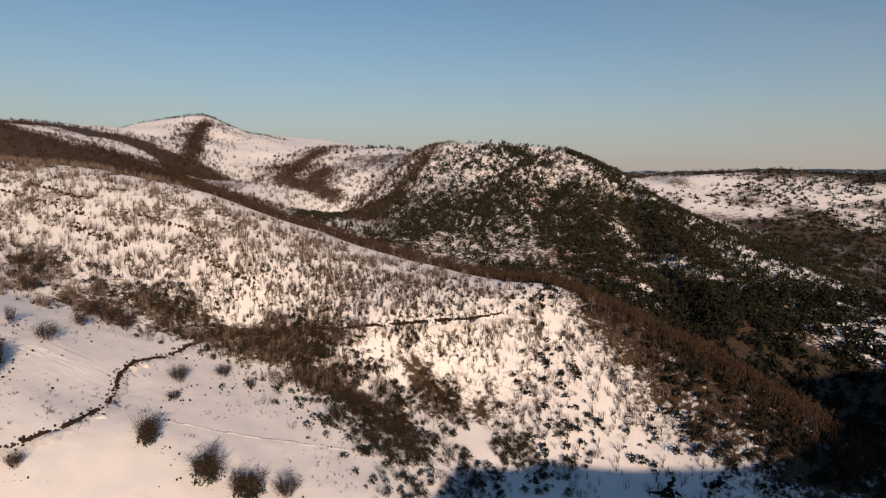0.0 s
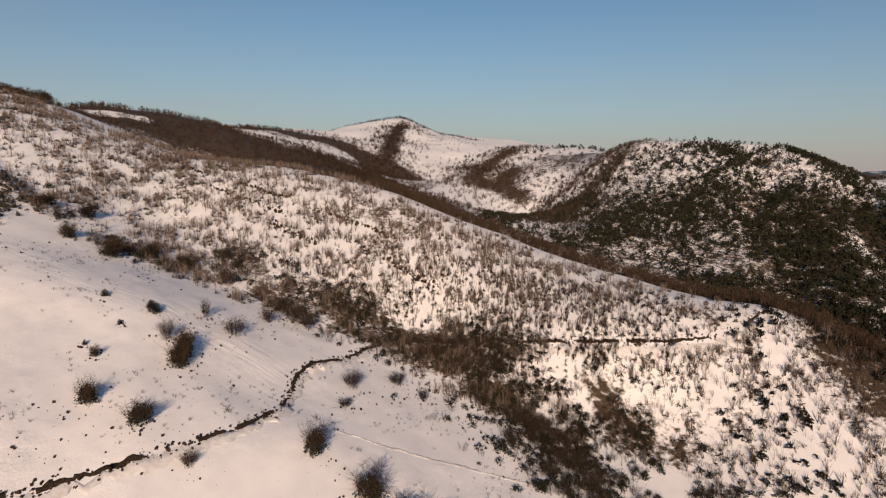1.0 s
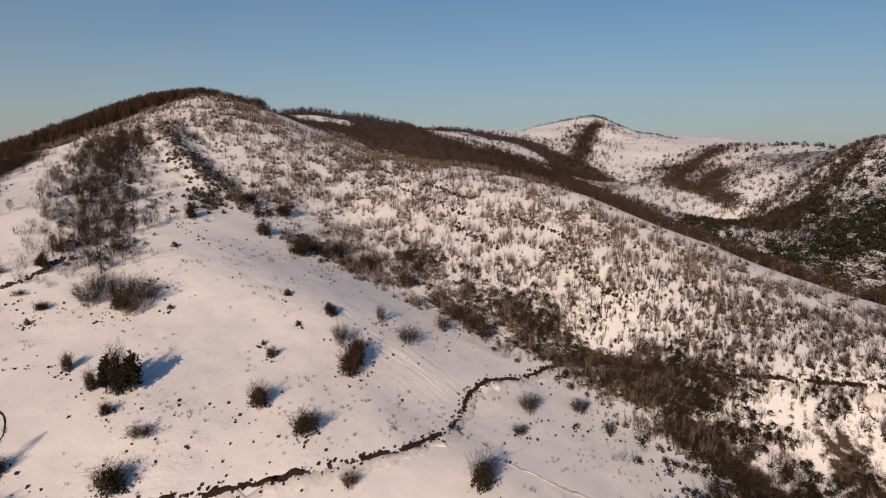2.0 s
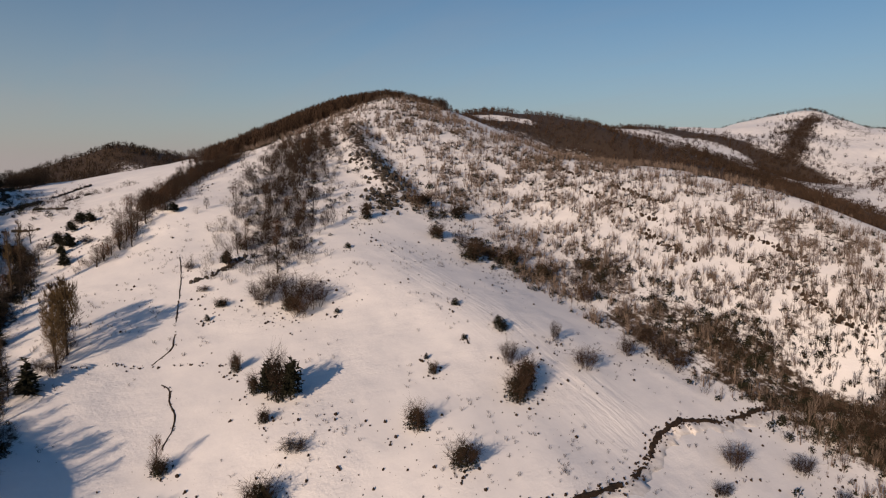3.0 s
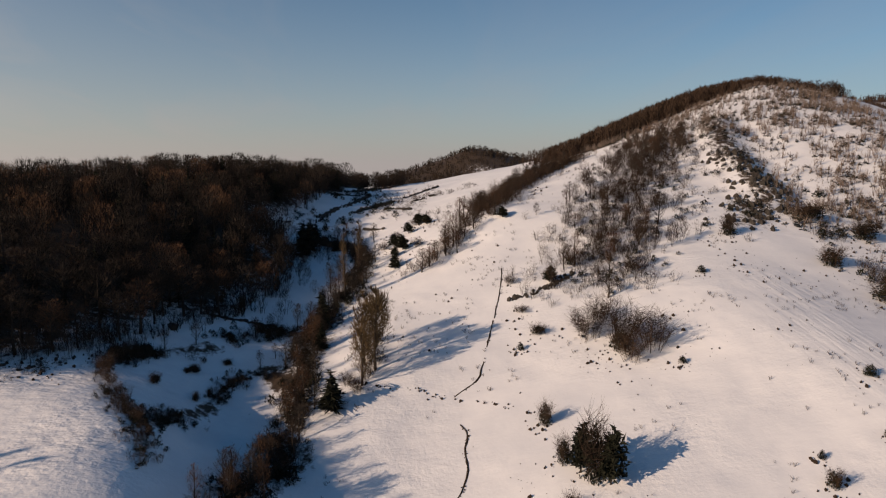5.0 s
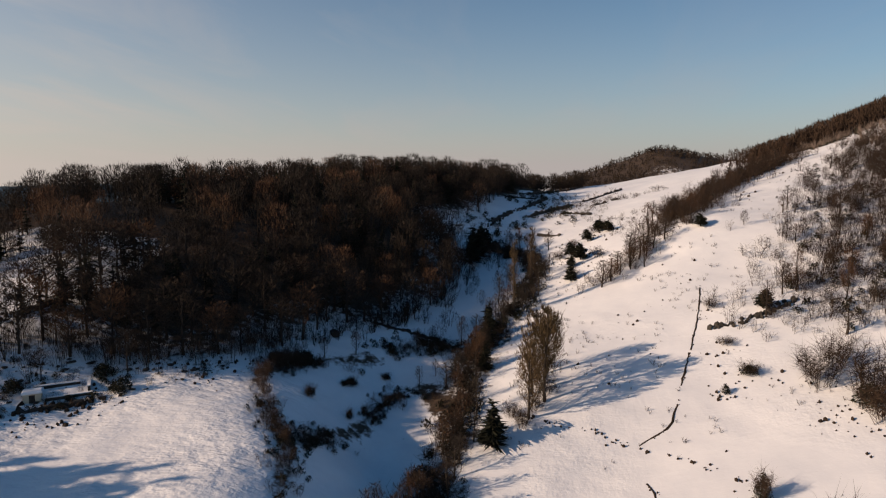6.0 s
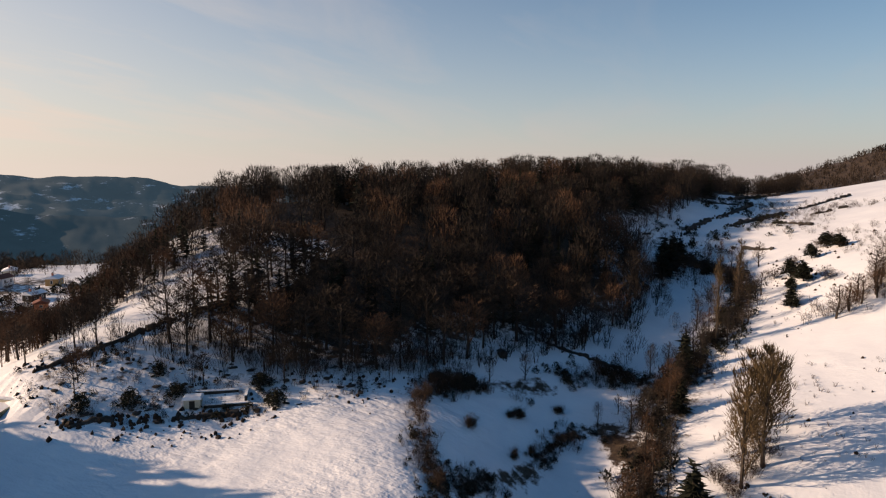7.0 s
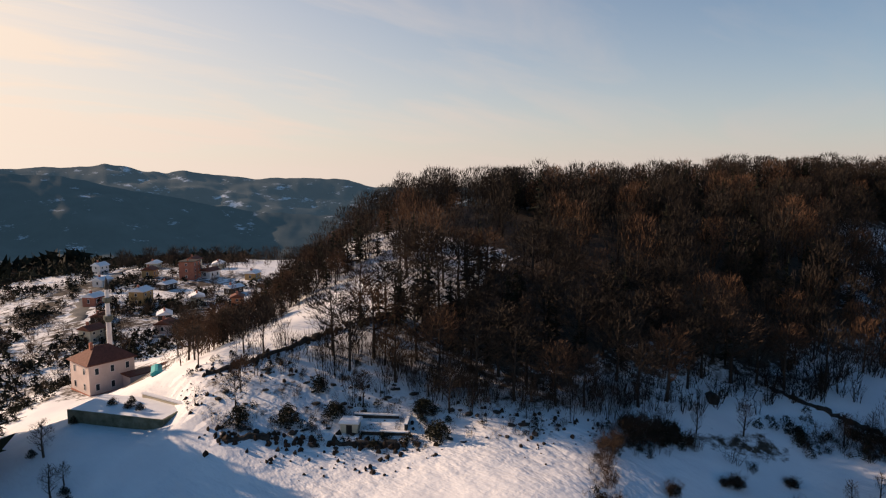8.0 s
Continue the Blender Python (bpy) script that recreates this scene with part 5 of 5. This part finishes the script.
x, y = beside(((-157, 4), (-151, -5), (-146, -11), (-141, -14)), 70, 0.7)
strew("edge_brush", crumb, x, y, sizes(len(x), 0.4, 1.2), EARTH, "dark brush along a field edge", "brush")
bank("snow_track", ((-72, 152), (-63, 156), (-52, 160), (-37, 166), (-22, 172)), 0.9, 0.12, PACKED, "faint frozen track in the snow", "path", 0.1)
bank("village_road", ((-358, -400), (-300, -330), (-262, -262), (-235, -232), (-214, -205), (-196, -180), (-186, -160)), 5.5, 0.12, ASPHALT, "cleared grey village road", "road", step=3)


# ---- stones ----
def stone_mesh(seed):
    bm = bmesh.new()
    bmesh.ops.create_icosphere(bm, subdivisions=2, radius=0.5)
    for v in bm.verts:
        v.co *= 0.75 + 0.5 * noise.noise(v.co * 2.2 + Vector((seed * 7.3, seed, 0)))
        v.co.z *= 0.5
    me = bpy.data.meshes.new("stone")
    bm.to_mesh(me)
    bm.free()
    me.materials.append(ROCK)
    return me


stones = [stone_mesh(k) for k in range(5)]
x, y = scatter((-178, -28, -140, 24), 900, lambda x, y: inside(SCREE_AREA, x, y) * 0.62)
for a, b in zip(x[:190], y[:190]):
    s = 0.3 + 1.2 * rng.random() ** 2.4
    ob = tagged(new("boulder", stones[int(rng.integers(0, 5))]), "dark weathered boulder half buried in snow", "boulder", "boulders below the wood")
    ob.matrix_basis = Matrix.Translation((a, b, float(height(a, b)) + 0.1 * s)) @ Matrix.Rotation(rng.uniform(0, 6.28), 4, "Z") @ Matrix.Diagonal((s * rng.uniform(0.9, 1.6), s * rng.uniform(0.6, 1.1), s * rng.uniform(0.55, 0.9), 1))
x, y = scatter((-178, -28, -140, 24), 1500, lambda x, y: inside(SCREE_AREA, x, y) * 0.35)
x2, y2 = scatter((-178, -34, -140, 24), 900, lambda x, y: inside(SCREE_AREA, x, y) * np.clip(0.35 + 1.2 * fbm(x, y, 7, 17), 0, 0.9))
strew("scree_evergreens", fine_green, x2, y2, sizes(len(x2), 0.6, 1.7), GREEN, "low dark evergreen scrub between boulders", "brush")
x3, y3 = scatter((-180, -36, -140, 26), 2600, lambda x, y: np.maximum(inside(SCREE_AREA, x, y), fall(away(SCREE_AREA[:6], x, y), 4)) * np.clip(0.25 + 1.6 * fbm(x, y, 5, 23), 0, 0.9))
strew("scree_clods", [lump_soup() for _ in range(6)], x3, y3, 0.14 + 0.7 * rng.random(len(x3)) ** 2.6, EARTH, "dark clods and broken stones strewn over snow", "clods")
x3, y3 = beside(((-158, -22), (-161, -18), (-165, -10), (-169, -2), (-171, 6), (-174, 13), (-179, 18), (-185, 24)), 150, 2.6)
strew("wood_front_brush", [broom(90, 0.75, 0.06, 0.014, 0.3, 4) for _ in range(4)], x3, y3, sizes(len(x3), 2.5, 6.5), SHADE_TWIG, "brown bare brush at the front of a hill wood", "brush")
strew("scree_brush", brush, x, y, sizes(len(x), 0.6, 2.2), TWIG, "low dark brush between boulders", "brush")
for a, b in ((-156, -7), (-150.5, -10.5), (-146, -15), (-161, 8), (-164, 3), (-158, -12)):
    round_bush.plant(a, b, rng.uniform(2.4, 3.4), rng.uniform(3.5, 5), "dark round evergreen bush by the terraced field")
for a, b, tall in ((-157, -29, 8.5), (-158, -25, 9), (-150, -20, 6), (-152, -34, 7), (-163, -14, 7), (-168, -8, 8), (-147, -17, 6), (-160, -5, 6), (-166, 6, 8), (-155, -40, 9), (-158, -47, 10), (-161, -52, 10)):
    wood_tree.plant(a, b, tall, tall * 0.62, "bare tree by a stone wall on the snowy slope")


x, y = beside(ROCKY[2:], 230, 4.5)
strew("rock_rubble", crumb, x, y, sizes(len(x), 0.7, 2.2), ROCK, "dark broken rocks on a snowy spur", "rocks")
x, y = scatter((-198, -40, -156, -20), 26, lambda x, y: np.ones(len(x)) * 0.5)
strew("patch_trees", small_, x, y, sizes(len(x), 4, 7.5), BARK, "thin bare trees on a snowy patch", "trees")


# ---- houses ----
def solid(name, rings, mat, parent, label=""):
    """A closed mesh through rings of equal corner count, bottom to top."""
    bm = bmesh.new()
    loops = [[bm.verts.new(p) for p in r] for r in rings]
    for a, b in zip(loops[:-1], loops[1:]):
        for k in range(len(a)):
            bm.faces.new((a[k], a[(k + 1) % len(a)], b[(k + 1) % len(a)], b[k]))
    bm.faces.new(loops[0][::-1])
    bm.faces.new(loops[-1])
    me = bpy.data.meshes.new(name)
    bm.to_mesh(me)
    bm.free()
    me.materials.append(mat)
    return part(name, me, parent, label)


def box(name, x0, y0, z0, x1, y1, z1, mat, parent, label=""):
    return solid(name, [[(x0, y0, z), (x1, y0, z), (x1, y1, z), (x0, y1, z)] for z in (z0, z1)], mat, parent, label)


def window(parent, x, y, z, face, w=0.9, h=1.2):
    """A framed window on a wall that looks along +-x or +-y."""
    ax, s = face
    t = 0.06 * s
    f = (x - w / 2, y, z, x + w / 2, y + t, z + h) if ax == "y" else (x, y - w / 2, z, x + t, y + w / 2, z + h)
    fr = box("window", min(f[0], f[3]), min(f[1], f[4]), f[2], max(f[0], f[3]), max(f[1], f[4]), f[5], WHITE, parent)
    g = 0.1
    p = (x - w / 2 + g, y + t, z + g, x + w / 2 - g, y + t * 1.4, z + h - g) if ax == "y" else (x + t, y - w / 2 + g, z + g, x + t * 1.4, y + w / 2 - g, z + h - g)
    box("pane", min(p[0], p[3]), min(p[1], p[4]), p[2], max(p[0], p[3]), max(p[1], p[4]), p[5], GLASS, fr)


def ring(hx, hy, z, cx=0, cy=0):
    return [(cx - hx, cy - hy, z), (cx + hx, cy - hy, z), (cx + hx, cy + hy, z), (cx - hx, cy + hy, z)]


def house(x, y, yaw, w, d, wall_h, roof_h, wall_mat, roof_mat, label, storeys=2, hip=False, snow=False, name="house"):
    """A house: walls, roof with eaves, chimney and windows by storey."""
    h = new(name)
    h.matrix_basis = pose(x, y, float(height(x, y)) - 0.3, 0, 0, yaw)
    box("wall", -w / 2, -d / 2, -1.5, w / 2, d / 2, wall_h, wall_mat, h)
    e = 0.5
    if roof_h > 0.4:
        ridge = w * (0.16 if hip else 0.5) + (0 if hip else e)
        rings = [ring(w / 2 + e, d / 2 + e, wall_h), ring(w / 2 + e, d / 2 + e, wall_h + 0.15), ring(ridge, 0.06, wall_h + roof_h)]
    else:
        rings = [ring(w / 2 + 0.3, d / 2 + 0.3, wall_h), ring(w / 2 + 0.3, d / 2 + 0.3, wall_h + 0.3)]
    solid("roof", rings, roof_mat, h, "snow-covered roof" if snow else "")
    box("chimney", w * 0.2, -0.3, wall_h + 0.1, w * 0.2 + 0.55, 0.3, wall_h + roof_h + 0.9, BRICK, h)
    step = wall_h / storeys
    for k in range(storeys):
        z = k * step + step * 0.35
        for i in range(max(2, int(w // 2.8))):
            n = max(2, int(w // 2.8))
            px = -w / 2 + w * (i + 0.5) / n
            window(h, px, d / 2, z, ("y", 1), 0.9, step * 0.45)
            window(h, px, -d / 2, z, ("y", -1), 0.9, step * 0.45)
        for i in range(max(1, int(d // 3.2))):
            n = max(1, int(d // 3.2))
            py = -d / 2 + d * (i + 0.5) / n
            window(h, w / 2, py, z, ("x", 1), 0.9, step * 0.45)
    return tagged(h, label, "house")


# the prayer house with its porch
prayer = house(-158, -80.8, 0, 9.5, 8.6, 6.7, 2.9, PINK, TILES, "pink two-storey prayer house with a brown hipped roof", 2, True, False, "prayer_house")
box("porch", -13.5, 4.3, -1.5, -2.0, 7.6, 3.5, PINK, prayer, "low porch on the shaded side")
box("porch_roof", -14.0, 4.3, 3.5, -1.6, 8.2, 3.75, TILES, prayer, "brown flat porch roof")
for px in (-11, -8, -5):
    window(prayer, px, 7.6, 1.0, ("y", 1), 0.8, 1.0)
box("plinth", -4.85, -4.4, -1.5, 4.85, 4.4, 0.5, BRICK, prayer, "dark red plinth")

tower = new("minaret")
tower.matrix_basis = pose(-163.9, -89.7, float(height(-163.9, -89.7)))


def shaft(name, levels, mat, label="", sides=14):
    rings = [[(r * math.cos(6.2832 * k / sides), r * math.sin(6.2832 * k / sides), z) for k in range(sides)] for z, r in levels]
    return solid(name, rings, mat, tower, label)


shaft("base", ((-1, 0.86), (3.5, 0.86), (4.5, 0.58)), WHITE)
shaft("shaft", ((4.5, 0.58), (12.0, 0.55)), WHITE)
shaft("balcony", ((12.0, 0.56), (12.6, 0.98), (13.5, 0.98), (13.5, 0.86)), CONCRETE, "grey balcony ring")
shaft("upper_shaft", ((13.4, 0.51), (16.4, 0.48)), WHITE)
shaft("upper_balcony", ((16.4, 0.50), (16.9, 0.90), (17.7, 0.90), (17.7, 0.78)), CONCRETE, "grey balcony ring")
shaft("top_shaft", ((17.6, 0.45), (19.6, 0.43)), WHITE)
shaft("spire", ((19.6, 0.58), (22.6, 0.04)), DARK, "dark pointed spire")
tagged(tower, "slender white minaret with two balconies and a dark spire", "tower")

# village houses
house(-245, -190, 35, 7.0, 6.2, 7.6, 0.2, BRICK, DARK, "red brick three-storey house with a dark flat roof", 3)
house(-210, -164, 30, 6.2, 5.5, 5.1, 1.4, OCHRE, CLEAN, "ochre two-storey house under a snowy roof", 2, False, True)
house(-227, -131, 50, 4.7, 3.9, 3.9, 1.2, ORANGE, TILES, "small orange house with a brown roof", 2)
house(-231, -240, 20, 5.0, 4.6, 4.2, 1.6, WHITE, CLEAN, "white house with a steep snowy roof", 2, False, True)
house(-178, -131, 15, 4.7, 4.7, 3.8, 1.4, CREAM, TILES, "cream house with a brown roof", 2)
house(-203, -136, 60, 5.5, 3.9, 2.5, 1.2, DARK, CLEAN, "dark timber barn under a snowy roof", 1, False, True)
house(-252, -232, 40, 6.2, 4.7, 2.9, 1.2, CREAM, CLEAN, "low cream house under a snowy roof", 1, False, True)
house(-228, -178, 15, 5.5, 3.9, 2.7, 1.1, DARK, CLEAN, "dark barn under a snowy roof", 1, False, True)
house(-270, -207, 50, 7.0, 4.7, 2.7, 1.2, CREAM, CLEAN, "low house under a snowy roof on the village edge", 1, False, True)
house(-262, -170, 30, 5.5, 4.7, 3.1, 1.2, OCHRE, CLEAN, "low ochre house under a snowy roof", 1, False, True)
house(-240, -152, 10, 6.2, 3.9, 2.5, 1.1, DARK, CLEAN, "dark barn beside orchard trees", 1, False, True)
house(-216, -206, 25, 5.5, 4.7, 2.9, 1.2, WHITE, CLEAN, "low white house by the road", 1, False, True)
house(-190, -152, 40, 4.7, 3.9, 2.3, 1.0, DARK, TILES, "small dark shed by the road", 1)
house(-236, -206, 40, 5.5, 4.8, 3.6, 1.4, OCHRE, TILES, "small ochre house with a brown roof", 1)
house(-252, -186, 15, 6, 5, 3.2, 1.4, WHITE, TILES, "low white house with a brown roof", 1)
house(-222, -148, 60, 5, 4.5, 3.0, 1.3, CREAM, CLEAN, "small cream house under a snowy roof", 1, False, True)
house(-200, -178, 25, 5.5, 5, 3.4, 1.4, BRICK, CLEAN, "small red brick house under a snowy roof", 1, False, True)
house(-264, -218, 30, 6, 5, 4.5, 1.5, CREAM, TILES, "two-storey cream house with a brown roof", 2)
house(-195, -121, 35, 5, 4.5, 3.0, 1.3, PINK, TILES, "small pink house with a brown roof below the wood", 1)
x, y = scatter((-330, -330, -150, -95), 1500, lambda x, y: inside(HAMLET, x, y) * np.clip(0.25 + fbm(x, y, 40, 5), 0, 0.6))
strew("village_trees", [broom(150, 0.7, 0.12, 0.016, 0.24, 3) for _ in range(4)], x, y, sizes(len(x), 2.5, 7), TWIG, "bare orchard trees and hedges of a village", "trees")
x, y = scatter((-330, -330, -110, -60), 9500, lambda x, y: inside(HAMLET, x, y) * np.clip(0.6 + 2.2 * fbm(x, y, 22, 5), 0, 1) * (away(((-300, -330), (-262, -262), (-235, -232), (-214, -205), (-196, -180), (-186, -160)), x, y) > 5))
half_ = rng.random(len(x)) < 0.5
strew("village_evergreens", [leaf_soup(38, 1.4, 0.0, 0.7, 0.16) for _ in range(4)], x[half_], y[half_], sizes(half_.sum(), 1.7, 4.4), GREEN, "dark evergreen brush on a village slope", "brush")
strew("village_brush", [shrub_soup(8, 30, 1.0, 1.1, 0.028) for _ in range(5)], x[~half_], y[~half_], sizes((~half_).sum(), 1.5, 4), SHADE_TWIG, "dark bare brush on a village slope", "brush")
x, y = beside(((-168, -104), (-156, -96), (-144, -88), (-134, -78), (-126, -68), (-121, -60)), 170, 3)
strew("yard_brush", evergreen, x, y, sizes(len(x), 1, 2.8), GREEN, "dark hedges below a prayer house", "brush")
x, y = beside(((-165, -62), (-172, -68), (-180, -80), (-188, -92), (-198, -104)), 11, 3)
for a, b in zip(x, y):
    wood_tree.plant(a, b, rng.uniform(6, 9), rng.uniform(5, 8), "bare tree beside the village path")
x, y = scatter((-620, -900, -160, -300), 3400, lambda x, y: np.clip((np.hypot(x + 230, y + 190) - 130) / 60, 0, 1))
strew("slope_woods", [broom(15, 0.9, 0.02, 0.07, 0.2, 1) for _ in range(4)], x, y, sizes(len(x), 6, 11), SHADE_TWIG, "dark leafless woods on the slope below a village", "woods")
x, y = beside(((-205, -262), (-230, -275), (-262, -282), (-300, -290), (-340, -270)), 260, 7)
x2, y2 = beside(((-110, -300), (-150, -312), (-190, -326), (-230, -340), (-270, -345)), 230, 8)
strew("valley_edge_woods", dark_clump, x2, y2, sizes(len(x2), 9, 15), GREEN, "dark evergreen woods along the rim of a valley", "woods")
strew("village_edge_trees", dark_clump, x, y, sizes(len(x), 3, 6.5), GREEN, "dark evergreen trees along the edge of a village", "woods")
x, y = beside(((-250, -255), (-290, -245), (-320, -225), (-340, -190)), 70, 6)
strew("village_wood", [broom(150, 0.7, 0.12, 0.016, 0.24, 3) for _ in range(3)], x, y, sizes(len(x), 6, 11), BARK, "dark trees at the far edge of a village", "woods")

# terrace beside the prayer house
terrace = new("terrace")
terrace.matrix_basis = pose(-137.35, -31.9, 0, 0, 0, 23.3)
tagged(terrace, "snow-covered concrete terrace with a green-grey retaining wall", "terrace")
box("slab", -7.0, -7.9, 99.5, 0, 7.8, 103.2, CONCRETE, terrace)
box("snow_cover", -6.9, -7.8, 103.2, -0.1, 7.7, 103.42, CLEAN, terrace, "smooth snow on the slab")
for k in range(6):
    box("wall_panel", 0, -8.0 + k * 2.66, 99.5, 0.2, -5.38 + k * 2.66, 103.5, MOSSY, terrace)
box("side_wall", -5.2, 7.8, 99.5, 0.2, 8.05, 103.5, MOSSY, terrace)
beam = new("parapet")
beam.matrix_basis = pose(-144.5, -30.5, float(height(-144.5, -30.5)) - 0.1, 0, 0, 8)
box("wall", -0.25, -5.5, -1, 0.25, 5.5, 1.0, CREAM, beam)
box("cap", -0.33, -5.6, 1.0, 0.33, 5.6, 1.2, CLEAN, beam, "snow on the parapet")
tagged(beam, "low concrete parapet with snow beside the terrace", "wall")
for a, b, w in ((-139.2, -36.5, 2.2), (-140, -33.2, 2.4), (-140.6, -31, 1.8), (-141.5, -35, 1.6)):
    round_bush.plant(a, b, 1.1, w, "dark low bush standing on the terrace", float(height(a, b)) - 103.4)
cover = new("woodpile")
cover.matrix_basis = pose(-158.5, -59.5, float(height(-158.5, -59.5)), 0, 0, 60)
box("stack", -2.6, -0.8, -0.5, 2.6, 0.8, 0.9, DARK, cover)
solid("tarp", [ring(2.8, 1.0, 0.55), ring(2.8, 1.0, 0.95), ring(2.5, 0.25, 1.4)], TARP, cover, "turquoise tarp over the stack")
tagged(cover, "woodpile under a turquoise tarp in snow", "woodpile")

# shed and low walls on the field edge
shed = new("shed")
shed.matrix_basis = pose(-155.8, -3.3, float(height(-155.8, -3.3)), 0, 0, 122)
box("wall", -1.2, -1.0, -0.8, 1.2, 1.0, 1.15, CREAM, shed)
solid("roof", [ring(1.4, 1.2, 1.15), ring(1.4, 1.2, 1.35), ring(1.2, 1.0, 1.5)], CLEAN, shed, "thick snow on the roof")
box("door", -0.4, -1.05, -0.4, 0.4, -1.0, 0.95, DARK, shed, "dark plank door")
tagged(shed, "small pale shed with a snowy roof on the field edge", "shed")
for a, b, yaw, long_ in ((-157.7, 1.4, 122, 6.6), (-159.6, -1.9, 122, 6.4), (-161.2, 2.4, 32, 3.4)):
    low = new("low_wall")
    low.matrix_basis = pose(a, b, float(height(a, b)), 0, 0, yaw)
    box("wall", -long_ / 2, -0.18, -1.0, long_ / 2, 0.18, 0.45, ROCK, low)
    box("cap", -long_ / 2, -0.24, 0.45, long_ / 2, 0.24, 0.6, CLEAN, low, "snow on the wall")
    tagged(low, "low dark wall capped with snow by the shed", "wall")

# trees beyond the field, and the edge of the wood above the village
# this row stands out of view and is added to shade the field
x, y = beside(((-122, -48), (-116, -43), (-107, -36), (-96, -28)), 22, 1.8)
for a, b in zip(x, y):
    wood_tree.plant(a, b, rng.uniform(10, 14), rng.uniform(6, 8), "bare tree in an unseen row added to shade the field")
# pines added as shadow casters; only the nearest crown reaches into view
for a, b in ((-120.5, -38), (-118.5, -33), (-126, -62), (-128, -67), (-124.5, -53), (-122, -45), (-124, -58), (-121, -54), (-120, -48), (-117, -43), (-113, -41), (-109, -37), (-104, -34), (-99, -31), (-93, -28)):
    pine.plant(a, b, rng.uniform(26, 29), rng.uniform(10, 14), "tall dark pine, mostly out of view, added to shade the field")
for a, b, tall in ((-127.5, -31, 5.5), (-124.6, -21, 4.5), (-126.5, -22.5, 3.2)):
    hedge_tree.plant(a, b, tall, tall * 0.8, "small bare tree in shaded snow")
for a, b in ((-125.8, -20.5), (-125, -18), (-134.5, -38), (-127, -33)):
    round_bush.plant(a, b, 1.2, 1.8, "dark low bush in shaded snow")
x, y = beside(((-160, -44), (-172, -53), (-190, -61), (-215, -67), (-240, -66)), 150, 4.5)
strew("wood_edge", small_, x, y, sizes(len(x), 4.0, 7.0), RUST, "dense brown edge of a hill wood", "woods")
x, y = beside(((-164, -42), (-174, -42), (-188, -42), (-200, -38), (-206, -30)), 60, 2.6)
strew("patch_edge", small_, x, y, sizes(len(x), 4, 7.5), TWIG, "bare trees along a snowy slope", "woods")

# a broken wall and a small hut in the shaded hollow below the wood
bank("hollow_wall", ((-209, 39.5), (-208.6, 43), (-208.4, 47), (-207.6, 51), (-206.9, 55.5)), 0.7, 0.45, ROCK, "broken dark wall in a shaded snowy hollow", "wall", 0.36, step=0.5, ragged=0.3)
hut = new("hut")
hut.matrix_basis = pose(-197.8, 33.5, float(height(-197.8, 33.5)), 0, 0, 35)
box("wall", -0.8, -0.7, -0.5, 0.8, 0.7, 0.9, DARK, hut)
solid("roof", [ring(0.95, 0.85, 0.9), ring(0.95, 0.85, 1.0), ring(0.9, 0.1, 1.35)], ROCK, hut, "dark pitched roof")
tagged(hut, "small dark timber hut in shaded snow", "hut")

# the van on the track by the wood
van = new("van")
van.matrix_basis = pose(-290, 53, float(height(-290, 53)) + 0.1, 0, 0, -62)
prof = [(-2.5, 0.45), (2.45, 0.45), (2.5, 1.1), (1.75, 1.3), (1.1, 2.2), (-2.4, 2.3), (-2.5, 1.2)]
solid("body", [[(px, s * 0.95, pz) for px, pz in prof] for s in (-1, 1)], PAINT, van)
for s in (-1, 1):
    box("side_window", -2.0, min(s * 0.95, s * 0.97), 1.4, 0.9, max(s * 0.95, s * 0.97), 2.0, GLASS, van)
    for wx in (-1.6, 1.6):
        rings = [[(wx + 0.36 * math.cos(k * 0.5236), s * yy, 0.36 + 0.36 * math.sin(k * 0.5236)) for k in range(12)] for yy in (0.72, 0.98)]
        wheel = solid("wheel", rings, RUBBER, van, "black tyre")
        solid("rim", [[(wx + 0.2 * math.cos(k * 0.5236), s * yy, 0.36 + 0.2 * math.sin(k * 0.5236)) for k in range(12)] for yy in (0.97, 1.0)], PAINT, wheel)
solid("windscreen", [[(1.72, s * 0.8, 1.36), (1.14, s * 0.8, 2.14), (1.18, s * 0.8, 2.16), (1.76, s * 0.8, 1.38)] for s in (-1, 1)], GLASS, van)
box("snow_cover", -2.3, -0.85, 2.28, 1.0, 0.85, 2.4, CLEAN, van, "snow on the roof")
tagged(van, "white van parked on a snowy track by the wood", "van")

# dark woods of the deep valley, thickened to carry its shade
x, y = scatter((60, 120, 420, 430), 4200, lambda x, y: np.clip((away(NOSE, x, y) - 20) / 25, 0, 1) * np.clip((x - 60) / 60, 0, 1))
strew("valley_woods", [leaf_soup(26, 1.1, 0.0, 1.0, 0.25) for _ in range(4)], x, y, sizes(len(x), 3.5, 7), GREEN, "dark woods thickened to carry the shade of a deep valley", "woods")

x, y = scatter((-1500, -1900, -150, -230), 3900, lambda x, y: (np.hypot(x + 230, y + 190) > 200) * (~inside(HAMLET, x, y)) * np.clip(0.75 + 0.8 * fbm(x, y, 120, 17), 0.1, 1))
strew("lower_woods", [leaf_soup(15, 1.2, 0.0, 0.6, 0.26) for _ in range(5)], x, y, sizes(len(x), 9, 16), GREEN, "dark woods below a village", "woods")
